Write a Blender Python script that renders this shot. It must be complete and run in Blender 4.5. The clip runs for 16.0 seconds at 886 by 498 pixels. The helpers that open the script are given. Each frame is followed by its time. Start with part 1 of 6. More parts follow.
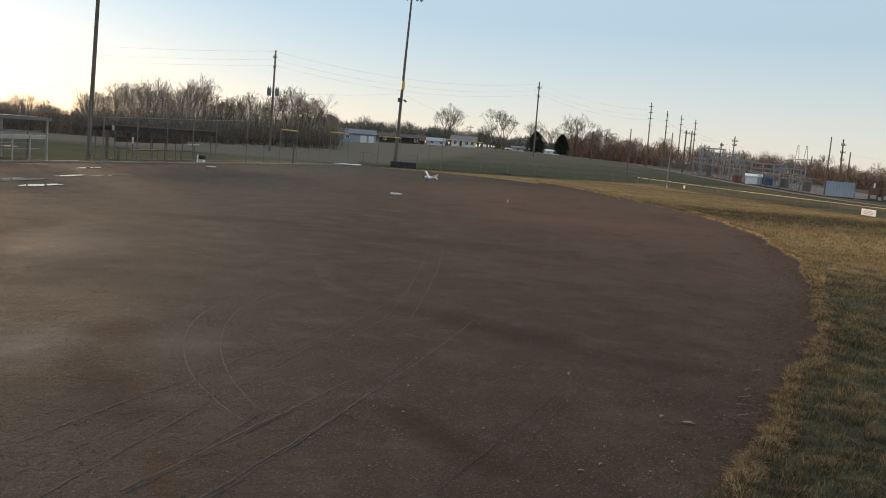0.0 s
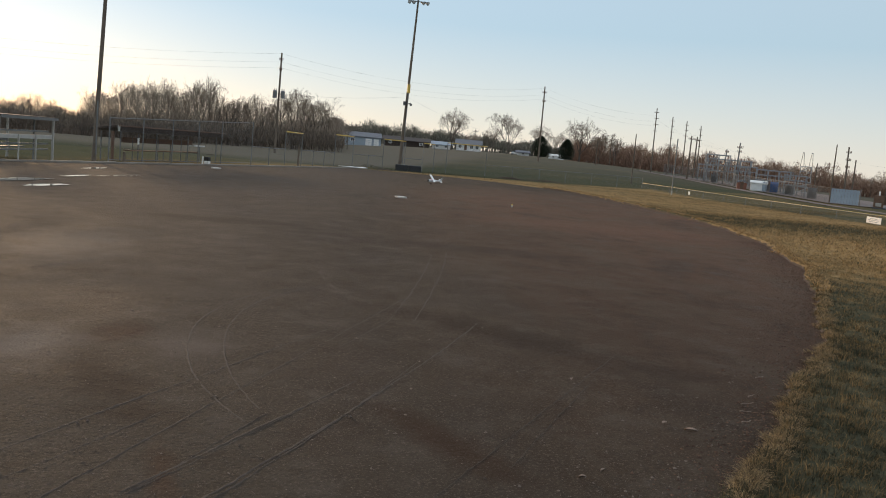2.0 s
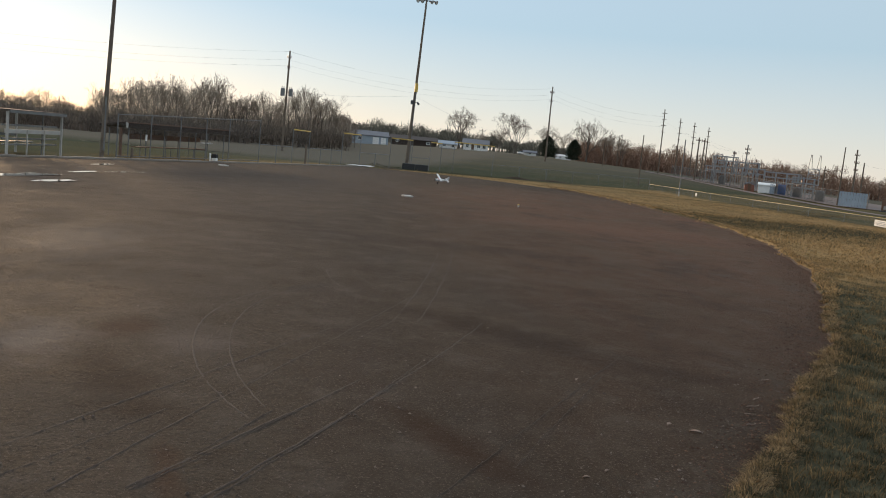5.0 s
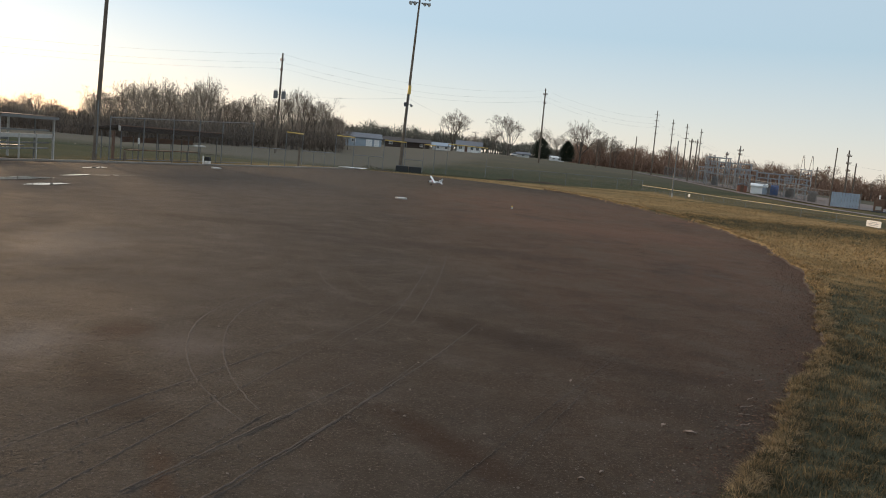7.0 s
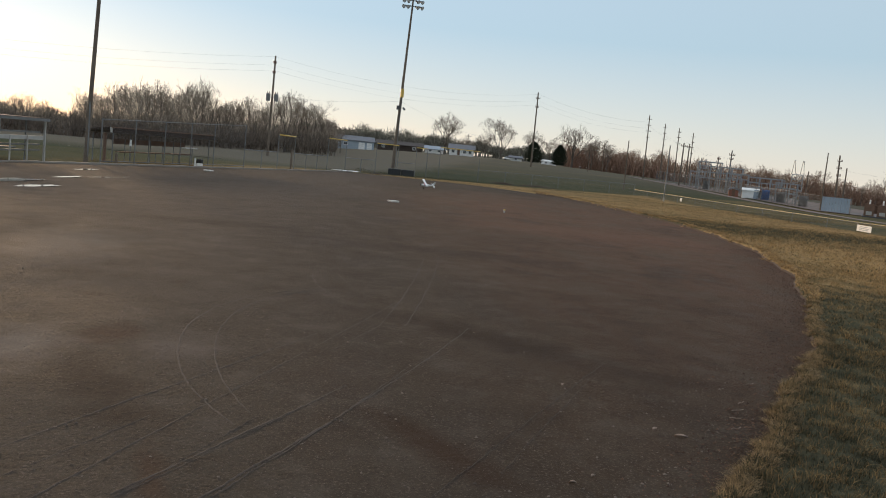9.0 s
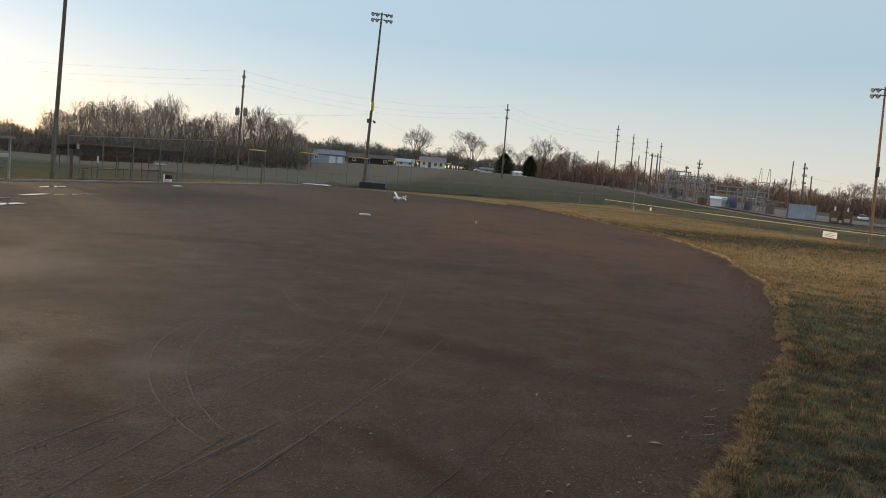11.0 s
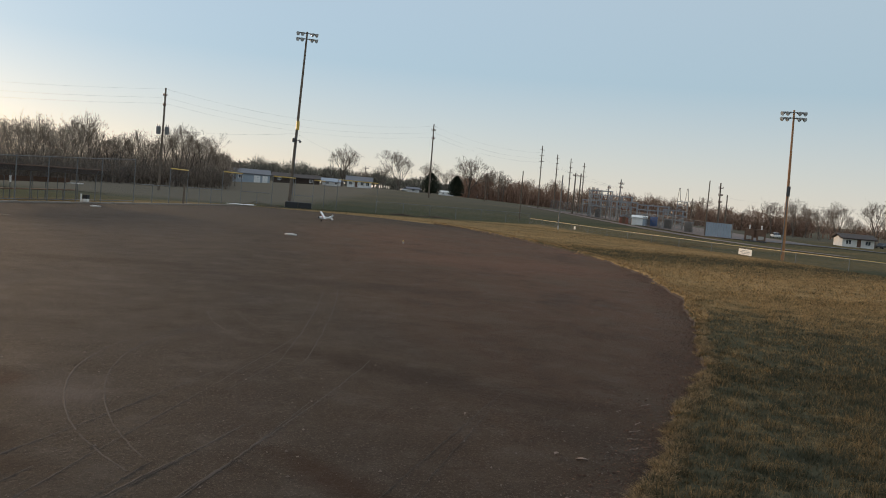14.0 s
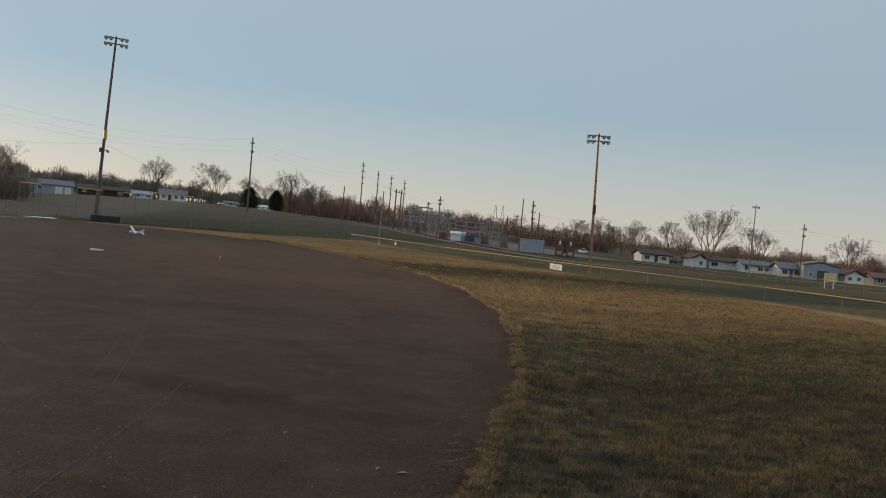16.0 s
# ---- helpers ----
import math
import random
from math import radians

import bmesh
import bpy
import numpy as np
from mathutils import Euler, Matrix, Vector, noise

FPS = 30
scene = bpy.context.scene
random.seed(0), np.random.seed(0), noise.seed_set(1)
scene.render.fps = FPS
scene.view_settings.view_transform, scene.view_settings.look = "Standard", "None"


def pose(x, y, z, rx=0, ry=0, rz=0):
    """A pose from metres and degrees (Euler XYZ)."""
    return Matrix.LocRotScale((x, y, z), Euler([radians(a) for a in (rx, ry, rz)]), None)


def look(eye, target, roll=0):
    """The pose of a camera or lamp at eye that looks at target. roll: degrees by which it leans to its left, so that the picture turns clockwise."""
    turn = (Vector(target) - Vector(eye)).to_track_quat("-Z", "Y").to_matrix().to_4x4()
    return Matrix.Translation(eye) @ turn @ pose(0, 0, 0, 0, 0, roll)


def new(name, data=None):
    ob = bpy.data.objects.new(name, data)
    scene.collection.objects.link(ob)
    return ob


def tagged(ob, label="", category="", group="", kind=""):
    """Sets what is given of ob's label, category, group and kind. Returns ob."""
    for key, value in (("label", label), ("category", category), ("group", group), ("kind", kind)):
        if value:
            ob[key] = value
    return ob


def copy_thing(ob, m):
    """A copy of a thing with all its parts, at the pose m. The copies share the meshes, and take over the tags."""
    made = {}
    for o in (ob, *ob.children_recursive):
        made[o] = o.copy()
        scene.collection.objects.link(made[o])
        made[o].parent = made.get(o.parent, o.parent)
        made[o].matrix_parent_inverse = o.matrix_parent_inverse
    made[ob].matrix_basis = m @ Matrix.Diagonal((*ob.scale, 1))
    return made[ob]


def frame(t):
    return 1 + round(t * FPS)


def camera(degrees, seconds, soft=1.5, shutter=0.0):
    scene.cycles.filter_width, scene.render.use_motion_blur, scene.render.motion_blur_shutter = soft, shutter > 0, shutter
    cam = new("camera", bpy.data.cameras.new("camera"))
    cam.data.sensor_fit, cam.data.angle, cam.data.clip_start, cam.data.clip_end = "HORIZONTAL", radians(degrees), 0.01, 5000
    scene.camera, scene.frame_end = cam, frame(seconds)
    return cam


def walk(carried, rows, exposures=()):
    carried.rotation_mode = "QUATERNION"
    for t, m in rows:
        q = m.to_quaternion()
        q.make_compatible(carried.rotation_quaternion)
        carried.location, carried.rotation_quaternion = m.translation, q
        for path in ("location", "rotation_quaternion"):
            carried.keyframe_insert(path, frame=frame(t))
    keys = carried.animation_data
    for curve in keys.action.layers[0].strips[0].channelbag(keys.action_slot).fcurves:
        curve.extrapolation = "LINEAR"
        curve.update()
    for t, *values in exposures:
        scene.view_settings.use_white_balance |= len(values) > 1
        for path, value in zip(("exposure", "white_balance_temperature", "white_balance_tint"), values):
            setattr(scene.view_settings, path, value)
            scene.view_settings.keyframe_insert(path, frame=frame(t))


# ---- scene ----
cam = camera(55.0, 16.0, soft=1.0)
PATH = [
    (0.0, pose(0, 0, 1.65, 82.96, -4.57, -3.38)),
    (0.5, pose(0, 0, 1.65, 83.25, -4.72, -3.24)),
    (1.0, pose(0, 0, 1.65, 83.32, -4.91, -3.26)),
    (1.5, pose(0, 0, 1.65, 83.25, -5.00, -3.13)),
    (2.0, pose(0, 0, 1.65, 83.18, -5.11, -3.05)),
    (2.5, pose(0, 0, 1.65, 83.08, -5.17, -3.04)),
    (3.0, pose(0, 0, 1.65, 83.00, -5.45, -2.68)),
    (3.5, pose(0, 0, 1.65, 83.10, -5.65, -2.55)),
    (4.0, pose(0, 0, 1.65, 82.97, -5.59, -2.51)),
    (6.5, pose(0, 0, 1.65, 83.30, -5.62, -2.78)),
    (7.0, pose(0, 0, 1.65, 83.26, -5.42, -3.02)),
    (7.5, pose(0, 0, 1.65, 83.22, -5.47, -3.02)),
    (8.0, pose(0, 0, 1.65, 83.14, -5.59, -3.08)),
    (8.5, pose(0, 0, 1.65, 83.45, -5.62, -3.12)),
    (9.0, pose(0, 0, 1.65, 83.53, -5.66, -3.52)),
    (11.5, pose(0, 0, 1.65, 84.70, -4.85, -5.80)),
    (12.0, pose(0, 0, 1.65, 84.74, -4.80, -6.12)),
    (12.5, pose(0, 0, 1.65, 84.75, -4.60, -6.69)),
    (13.0, pose(0, 0, 1.65, 84.88, -4.68, -7.30)),
    (13.5, pose(0, 0, 1.65, 85.04, -4.55, -8.25)),
    (14.0, pose(0, 0, 1.65, 86.27, -4.94, -10.40)),
    (14.5, pose(0, 0, 1.65, 87.20, -4.93, -12.22)),
    (15.0, pose(0, 0, 1.65, 88.17, -4.86, -13.66)),
    (15.5, pose(0, 0, 1.65, 88.46, -5.15, -16.51)),
    (16.0, pose(0, 0, 1.65, 88.41, -5.45, -22.43)),
]
EXPO = [(0.0, -0.06, 6150, 10), (9.0, -0.07, 6150, 10), (11.5, -0.17, 6150, 10), (12.5, -0.20, 6150, 10), (14.5, -0.32, 6150, 10), (16.0, -0.52, 6150, 10)]
walk(cam, PATH, EXPO)

# ---- light ----
SUN_AZ, SUN_EL = -27.0, 6.0      # degrees, clockwise from +y, and above the horizon
world = bpy.data.worlds.new("dusk_sky")
scene.world = world
world.use_nodes = True
wn = world.node_tree
sky = wn.nodes.new("ShaderNodeTexSky")
sky.sky_type = "NISHITA"
sky.sun_disc = False
sky.sun_elevation = radians(SUN_EL)
sky.sun_rotation = radians(SUN_AZ)
sky.air_density, sky.dust_density, sky.ozone_density = 1.0, 0.45, 3.0
# thin haze over the clear sky, paler towards the horizon
veil = wn.nodes.new("ShaderNodeMix")
veil.data_type, veil.blend_type = "RGBA", "ADD"
veil.inputs[0].default_value = 1.0
up = wn.nodes.new("ShaderNodeSeparateXYZ")
wn.links.new(wn.nodes.new("ShaderNodeTexCoord").outputs["Generated"], up.inputs[0])
haze = wn.nodes.new("ShaderNodeValToRGB")
for stop, (place, colour) in zip((haze.color_ramp.elements[0], haze.color_ramp.elements[1], haze.color_ramp.elements.new(0.14)),
                                 ((0.0, (0.955, 0.850, 0.705, 1)), (0.6, (0.205, 0.398, 0.515, 1)), (0.14, (0.565, 0.685, 0.693, 1)))):
    stop.position, stop.color = place, colour
wn.links.new(up.outputs[2], haze.inputs[0])
scale_up = wn.nodes.new("ShaderNodeVectorMath")
scale_up.operation = "SCALE"
scale_up.inputs["Scale"].default_value = 12.6
wn.links.new(haze.outputs[0], scale_up.inputs[0])
wn.links.new(scale_up.outputs[0], veil.inputs[7])
thin = wn.nodes.new("ShaderNodeVectorMath")
thin.operation = "MULTIPLY"
thin.inputs[1].default_value = (0.57, 0.59, 0.77)
wn.links.new(sky.outputs[0], thin.inputs[0])
wn.links.new(thin.outputs[0], veil.inputs[6])
wn.links.new(veil.outputs[2], wn.nodes["Background"].inputs[0])
wn.nodes["Background"].inputs[1].default_value = 0.065
sun = new("sun", bpy.data.lights.new("sun", "SUN"))
sun.data.energy, sun.data.angle, sun.data.color = 2.7, radians(4.0), (1.0, 0.65, 0.35)
sa, se = radians(SUN_AZ), radians(SUN_EL)
sun.matrix_world = look((300 * math.sin(sa) * math.cos(se), 300 * math.cos(sa) * math.cos(se), 300 * math.sin(se)), (0, 0, 0))

# ---- ground form ----
def smooth(a, b, v):
    t = min(1.0, max(0.0, (v - a) / (b - a)))
    return t * t * (3 - 2 * t)


def ground_z(x, y):
    """Height of the land: falls gently from the infield, then rises to the fields beyond."""
    s = 0.3 * x + 0.95 * y
    if s <= 0:
        fall = 0.0
    elif s < 70:
        fall = s
    else:
        fall = 70 + 40 * (1 - math.exp(-(s - 70) / 40))
    q = x * 150.0 / max(150.0, math.hypot(x, y))
    rise = 2.6 * math.exp(-((q - 18) / 30) ** 2 / 2) - 2.2 * smooth(15, 60, -q)
    return -0.011 * fall + smooth(85, 165, s) * rise


def spot(az, dist, up=0.0):
    """A place on the ground by bearing (degrees clockwise from +y) and distance."""
    x, y = dist * math.sin(radians(az)), dist * math.cos(radians(az))
    return Vector((x, y, ground_z(x, y) + up))


def dirt_edge(y):
    """x of the outer grass line of the skinned infield."""
    if y < 42:
        return 12.4 - 10.55 * ((42 - y) / 37.8) ** 2.4
    return -3 + 15.4 * max(0.0, 1 - ((y - 42) / 29.0) ** 3.1) ** (1 / 3.1)


def edge_line(y):
    """The same line with its worn bays."""
    return dirt_edge(y) + 0.10 * noise.noise((y * 1.7, 3.1, 0)) + 0.16 * noise.noise((y * 0.5, 7.7, 0))


def lip(x, y):
    """Rise of the turf over the clay along the line."""
    d = x - edge_line(y)
    return (0.045 + 0.0022 * max(0.0, y - 8)) * smooth(-0.01, 0.06, d) * (1 - smooth(0.35, 1.6, d)) if -0.1 < d < 1.7 else 0.0


def kerb_x(y):
    return -12.4 + (y - 38.4) * 0.277


# ---- materials ----
def mat(name, c1, c2, scale=3.0, fine=40.0, rough=0.85, metal=0.0, bump=0.15, depth=0.01, island=0.0, per_object=0.0, coat=0.0):
    m = bpy.data.materials.new(name)
    m.use_nodes = True
    nt = m.node_tree
    b = nt.nodes["Principled BSDF"]
    tc = nt.nodes.new("ShaderNodeTexCoord")
    n1 = nt.nodes.new("ShaderNodeTexNoise")
    n1.inputs["Scale"].default_value, n1.inputs["Detail"].default_value = scale, 6.0
    n2 = nt.nodes.new("ShaderNodeTexNoise")
    n2.inputs["Scale"].default_value, n2.inputs["Detail"].default_value = fine, 4.0
    for n in (n1, n2):
        nt.links.new(tc.outputs["Object"], n.inputs["Vector"])
    add = nt.nodes.new("ShaderNodeMath")
    add.operation = "MULTIPLY_ADD"
    add.inputs[1].default_value = 0.6
    nt.links.new(n1.outputs[0], add.inputs[0])
    half = nt.nodes.new("ShaderNodeMath")
    half.operation = "MULTIPLY"
    half.inputs[1].default_value = 0.4
    nt.links.new(n2.outputs[0], half.inputs[0])
    nt.links.new(half.outputs[0], add.inputs[2])
    last = add.outputs[0]
    for amount, node, sock in ((island, "ShaderNodeNewGeometry", "Random Per Island"), (per_object, "ShaderNodeObjectInfo", "Random")):
        if amount:
            g = nt.nodes.new(node)
            k = nt.nodes.new("ShaderNodeMath")
            k.operation = "MULTIPLY_ADD"
            k.inputs[1].default_value = amount
            nt.links.new(g.outputs[sock], k.inputs[0])
            sub = nt.nodes.new("ShaderNodeMath")
            sub.operation = "ADD"
            sub.inputs[1].default_value = -amount / 2
            nt.links.new(last, sub.inputs[0])
            nt.links.new(sub.outputs[0], k.inputs[2])
            last = k.outputs[0]
    ramp = nt.nodes.new("ShaderNodeValToRGB")
    ramp.color_ramp.elements[0].position, ramp.color_ramp.elements[1].position = 0.3, 0.7
    ramp.color_ramp.elements[0].color, ramp.color_ramp.elements[1].color = (*c1, 1), (*c2, 1)
    nt.links.new(last, ramp.inputs[0])
    nt.links.new(ramp.outputs[0], b.inputs["Base Color"])
    b.inputs["Roughness"].default_value, b.inputs["Metallic"].default_value = rough, metal
    b.inputs["Coat Weight"].default_value = coat
    if bump:
        bp = nt.nodes.new("ShaderNodeBump")
        bp.inputs["Strength"].default_value, bp.inputs["Distance"].default_value = bump, depth
        nt.links.new(n2.outputs[0], bp.inputs["Height"])
        nt.links.new(bp.outputs[0], b.inputs["Normal"])
    return m


def math_node(nt, op, a, b=None, c=None):
    n = nt.nodes.new("ShaderNodeMath")
    n.operation = op
    for i, v in enumerate((a, b, c)):
        if v is None:
            continue
        if isinstance(v, (int, float)):
            n.inputs[i].default_value = v
        else:
            nt.links.new(v, n.inputs[i])
    return n.outputs[0]


def noise_node(nt, vec, scale, detail=5.0, rough=0.55, distort=0.0):
    n = nt.nodes.new("ShaderNodeTexNoise")
    n.inputs["Scale"].default_value, n.inputs["Detail"].default_value = scale, detail
    n.inputs["Roughness"].default_value, n.inputs["Distortion"].default_value = rough, distort
    nt.links.new(vec, n.inputs["Vector"])
    return n.outputs[0]


def mapped(nt, vec, scale=(1, 1, 1), turn=0.0, shift=(0, 0, 0)):
    n = nt.nodes.new("ShaderNodeMapping")
    n.inputs["Scale"].default_value = scale
    n.inputs["Rotation"].default_value = (0, 0, radians(turn))
    n.inputs["Location"].default_value = shift
    nt.links.new(vec, n.inputs["Vector"])
    return n.outputs[0]


def ramp_node(nt, fac, stops):
    r = nt.nodes.new("ShaderNodeValToRGB")
    while len(r.color_ramp.elements) < len(stops):
        r.color_ramp.elements.new(0.5)
    for e, (p, c) in zip(r.color_ramp.elements, stops):
        e.position = p
        e.color = (*c, 1) if not isinstance(c, float) else (c, c, c, 1)
    nt.links.new(fac, r.inputs[0])
    return r.outputs[0]


def mix_node(nt, fac, a, b):
    n = nt.nodes.new("ShaderNodeMix")
    n.data_type = "RGBA"
    nt.links.new(fac, n.inputs[0])
    for i, v in ((6, a), (7, b)):
        if isinstance(v, tuple):
            n.inputs[i].default_value = (*v, 1)
        else:
            nt.links.new(v, n.inputs[i])
    return n.outputs[2]


def blot(nt, v, col, centre, size, turn, colour, strength):
    """A ragged oval of colour: a stain, or sky sheen painted in."""
    shifted = mapped(nt, v, (1, 1, 0), 0, (-centre[0], -centre[1], 0))
    rot = nt.nodes.new("ShaderNodeMapping")
    rot.inputs["Rotation"].default_value = (0, 0, radians(-turn))
    nt.links.new(shifted, rot.inputs["Vector"])
    scl = nt.nodes.new("ShaderNodeVectorMath")
    scl.operation = "DIVIDE"
    scl.inputs[1].default_value = (size[0], size[1], 1)
    nt.links.new(rot.outputs[0], scl.inputs[0])
    ln = nt.nodes.new("ShaderNodeVectorMath")
    ln.operation = "LENGTH"
    nt.links.new(scl.outputs[0], ln.inputs[0])
    r = math_node(nt, "ADD", ln.outputs["Value"], math_node(nt, "MULTIPLY", math_node(nt, "SUBTRACT", noise_node(nt, v, 2.2, 5, 0.65), 0.5), 1.4))
    mask = ramp_node(nt, r, [(0.25, 1.0), (1.0, 0.0)])
    return mix_node(nt, math_node(nt, "MULTIPLY", mask, strength), col, colour)


def dirt_material():
    m = bpy.data.materials.new("infield_clay")
    m.use_nodes = True
    nt = m.node_tree
    b = nt.nodes["Principled BSDF"]
    v = nt.nodes.new("ShaderNodeTexCoord").outputs["Object"]
    big = noise_node(nt, mapped(nt, v, (0.12, 0.05, 1), 12), 1.0, 5, 0.6, 0.4)
    mid = noise_node(nt, mapped(nt, v, (0.9, 0.4, 1), -20), 1.0, 6, 0.6)
    grain = noise_node(nt, v, 45, 6, 0.7)
    base = ramp_node(nt, big, [(0.30, (0.049, 0.037, 0.0255)), (0.5, (0.064, 0.048, 0.0335)), (0.72, (0.086, 0.063, 0.044))])
    stain = ramp_node(nt, mid, [(0.30, 1.0), (0.52, 0.0)])
    col = mix_node(nt, math_node(nt, "MULTIPLY", stain, 0.28), base, (0.044, 0.030, 0.024))
    # redder clay towards the outer line
    sep = nt.nodes.new("ShaderNodeSeparateXYZ")
    nt.links.new(v, sep.inputs[0])
    dx = math_node(nt, "DIVIDE", math_node(nt, "SUBTRACT", sep.outputs[0], 9.0), 10.0)
    dy = math_node(nt, "DIVIDE", math_node(nt, "SUBTRACT", sep.outputs[1], 28.0), 30.0)
    d2 = math_node(nt, "ADD", math_node(nt, "MULTIPLY", dx, dx), math_node(nt, "MULTIPLY", dy, dy))
    red = math_node(nt, "MULTIPLY", ramp_node(nt, d2, [(0.1, 1.0), (1.0, 0.0)]), ramp_node(nt, big, [(0.34, 0.35), (0.62, 0.85)]))
    col = mix_node(nt, red, col, (0.150, 0.078, 0.048))
    nx = math_node(nt, "DIVIDE", math_node(nt, "SUBTRACT", sep.outputs[0], 3.2), 3.2)
    ny = math_node(nt, "DIVIDE", math_node(nt, "SUBTRACT", sep.outputs[1], 9.0), 9.0)
    n2 = math_node(nt, "ADD", math_node(nt, "MULTIPLY", nx, nx), math_node(nt, "MULTIPLY", ny, ny))
    col = mix_node(nt, math_node(nt, "MULTIPLY", ramp_node(nt, n2, [(0.1, 1.0), (1.0, 0.0)]), ramp_node(nt, mid, [(0.35, 0.15), (0.6, 0.6)])), col, (0.080, 0.047, 0.030))
    # ragged drier and damper blotches
    patch = noise_node(nt, mapped(nt, v, (1.0, 0.55, 1), 35), 0.55, 8, 0.72, 0.15)
    col = mix_node(nt, ramp_node(nt, patch, [(0.48, 0.0), (0.64, 0.65)]), col, (0.102, 0.082, 0.062))
    col = mix_node(nt, ramp_node(nt, patch, [(0.36, 0.6), (0.47, 0.0)]), col, (0.040, 0.026, 0.018))
    # grey sky sheen painted in away from the grass line, with small mottles
    grey = ramp_node(nt, math_node(nt, "MULTIPLY_ADD", sep.outputs[0], 0.125, math_node(nt, "MULTIPLY_ADD", mid, 0.5, 0.5)), [(0.38, 0.62), (0.92, 0.0)])
    col = mix_node(nt, grey, col, (0.079, 0.067, 0.057))
    mott = noise_node(nt, v, 1.7, 7, 0.7)
    col = mix_node(nt, ramp_node(nt, mott, [(0.34, 0.45), (0.47, 0.0)]), col, (0.043, 0.030, 0.021))
    col = mix_node(nt, ramp_node(nt, mott, [(0.52, 0.0), (0.66, 0.5)]), col, (0.106, 0.088, 0.072))
    speck = ramp_node(nt, noise_node(nt, v, 62, 5, 0.75), [(0.54, 0.0), (0.64, 1.0)])
    pit = ramp_node(nt, noise_node(nt, v, 38, 4, 0.7), [(0.32, 1.0), (0.46, 0.0)])
    col = mix_node(nt, math_node(nt, "MULTIPLY", speck, 0.55), col, (0.19, 0.15, 0.125))
    col = mix_node(nt, math_node(nt, "MULTIPLY", pit, 0.45), col, (0.032, 0.023, 0.019))
    # damp streaks and rust, plus pale blots that paint in sky sheen
    for centre, size, turn, colour, strength in (
            ((1.1, 8.0), (1.9, 0.50), -43, (0.033, 0.022, 0.016), 0.52),
            ((2.6, 6.9), (0.6, 0.30), -20, (0.036, 0.024, 0.018), 0.3),
            ((0.42, 4.75), (0.95, 0.24), -60, (0.042, 0.021, 0.012), 0.6),
            ((-1.0, 4.0), (0.55, 0.10), -72, (0.080, 0.036, 0.019), 0.4),
            ((-1.7, 5.4), (1.25, 0.34), -57, (0.036, 0.024, 0.018), 0.55),
            ((-2.1, 6.9), (0.35, 0.5), 0, (0.060, 0.030, 0.020), 0.5),
            # next three: pale sheen of the sky on the clay, put into the colour
            ((-2.6, 6.3), (0.45, 0.9), 10, (0.170, 0.145, 0.130), 0.65),
            ((-1.5, 6.6), (0.40, 0.8), 10, (0.140, 0.115, 0.100), 0.45),
            ((-4.4, 12.0), (1.1, 2.6), 8, (0.130, 0.112, 0.100), 0.55),
            ((1.0, 15.5), (4.0, 0.9), -8, (0.048, 0.034, 0.027), 0.45),
            ((-3.0, 17.0), (3.0, 0.9), 5, (0.048, 0.036, 0.028), 0.5),
            ((6.5, 24.0), (5.5, 3.6), 6, (0.165, 0.088, 0.058), 0.42)):
        col = blot(nt, v, col, centre, size, turn, colour, strength)
    nt.links.new(col, b.inputs["Base Color"])
    nt.links.new(ramp_node(nt, patch, [(0.36, 0.78), (0.62, 0.97)]), b.inputs["Roughness"])
    b.inputs["Specular IOR Level"].default_value = 0.05
    bp = nt.nodes.new("ShaderNodeBump")
    bp.inputs["Strength"].default_value, bp.inputs["Distance"].default_value = 1.0, 0.030
    nt.links.new(math_node(nt, "ADD", math_node(nt, "MULTIPLY", grain, 0.8), math_node(nt, "ADD", math_node(nt, "MULTIPLY", noise_node(nt, v, 9, 4), 0.7), math_node(nt, "MULTIPLY", noise_node(nt, v, 24, 3, 0.6), 0.7))), bp.inputs["Height"])
    nt.links.new(bp.outputs[0], b.inputs["Normal"])
    return m


def thin_leaf(nt, col, share=0.45):
    """Lets light through thin blades."""
    tr = nt.nodes.new("ShaderNodeBsdfTranslucent")
    mx = nt.nodes.new("ShaderNodeMixShader")
    mx.inputs[0].default_value = share
    nt.links.new(col, tr.inputs["Color"])
    nt.links.new(nt.nodes["Principled BSDF"].outputs[0], mx.inputs[1])
    nt.links.new(tr.outputs[0], mx.inputs[2])
    nt.links.new(mx.outputs[0], nt.nodes["Material Output"].inputs["Surface"])


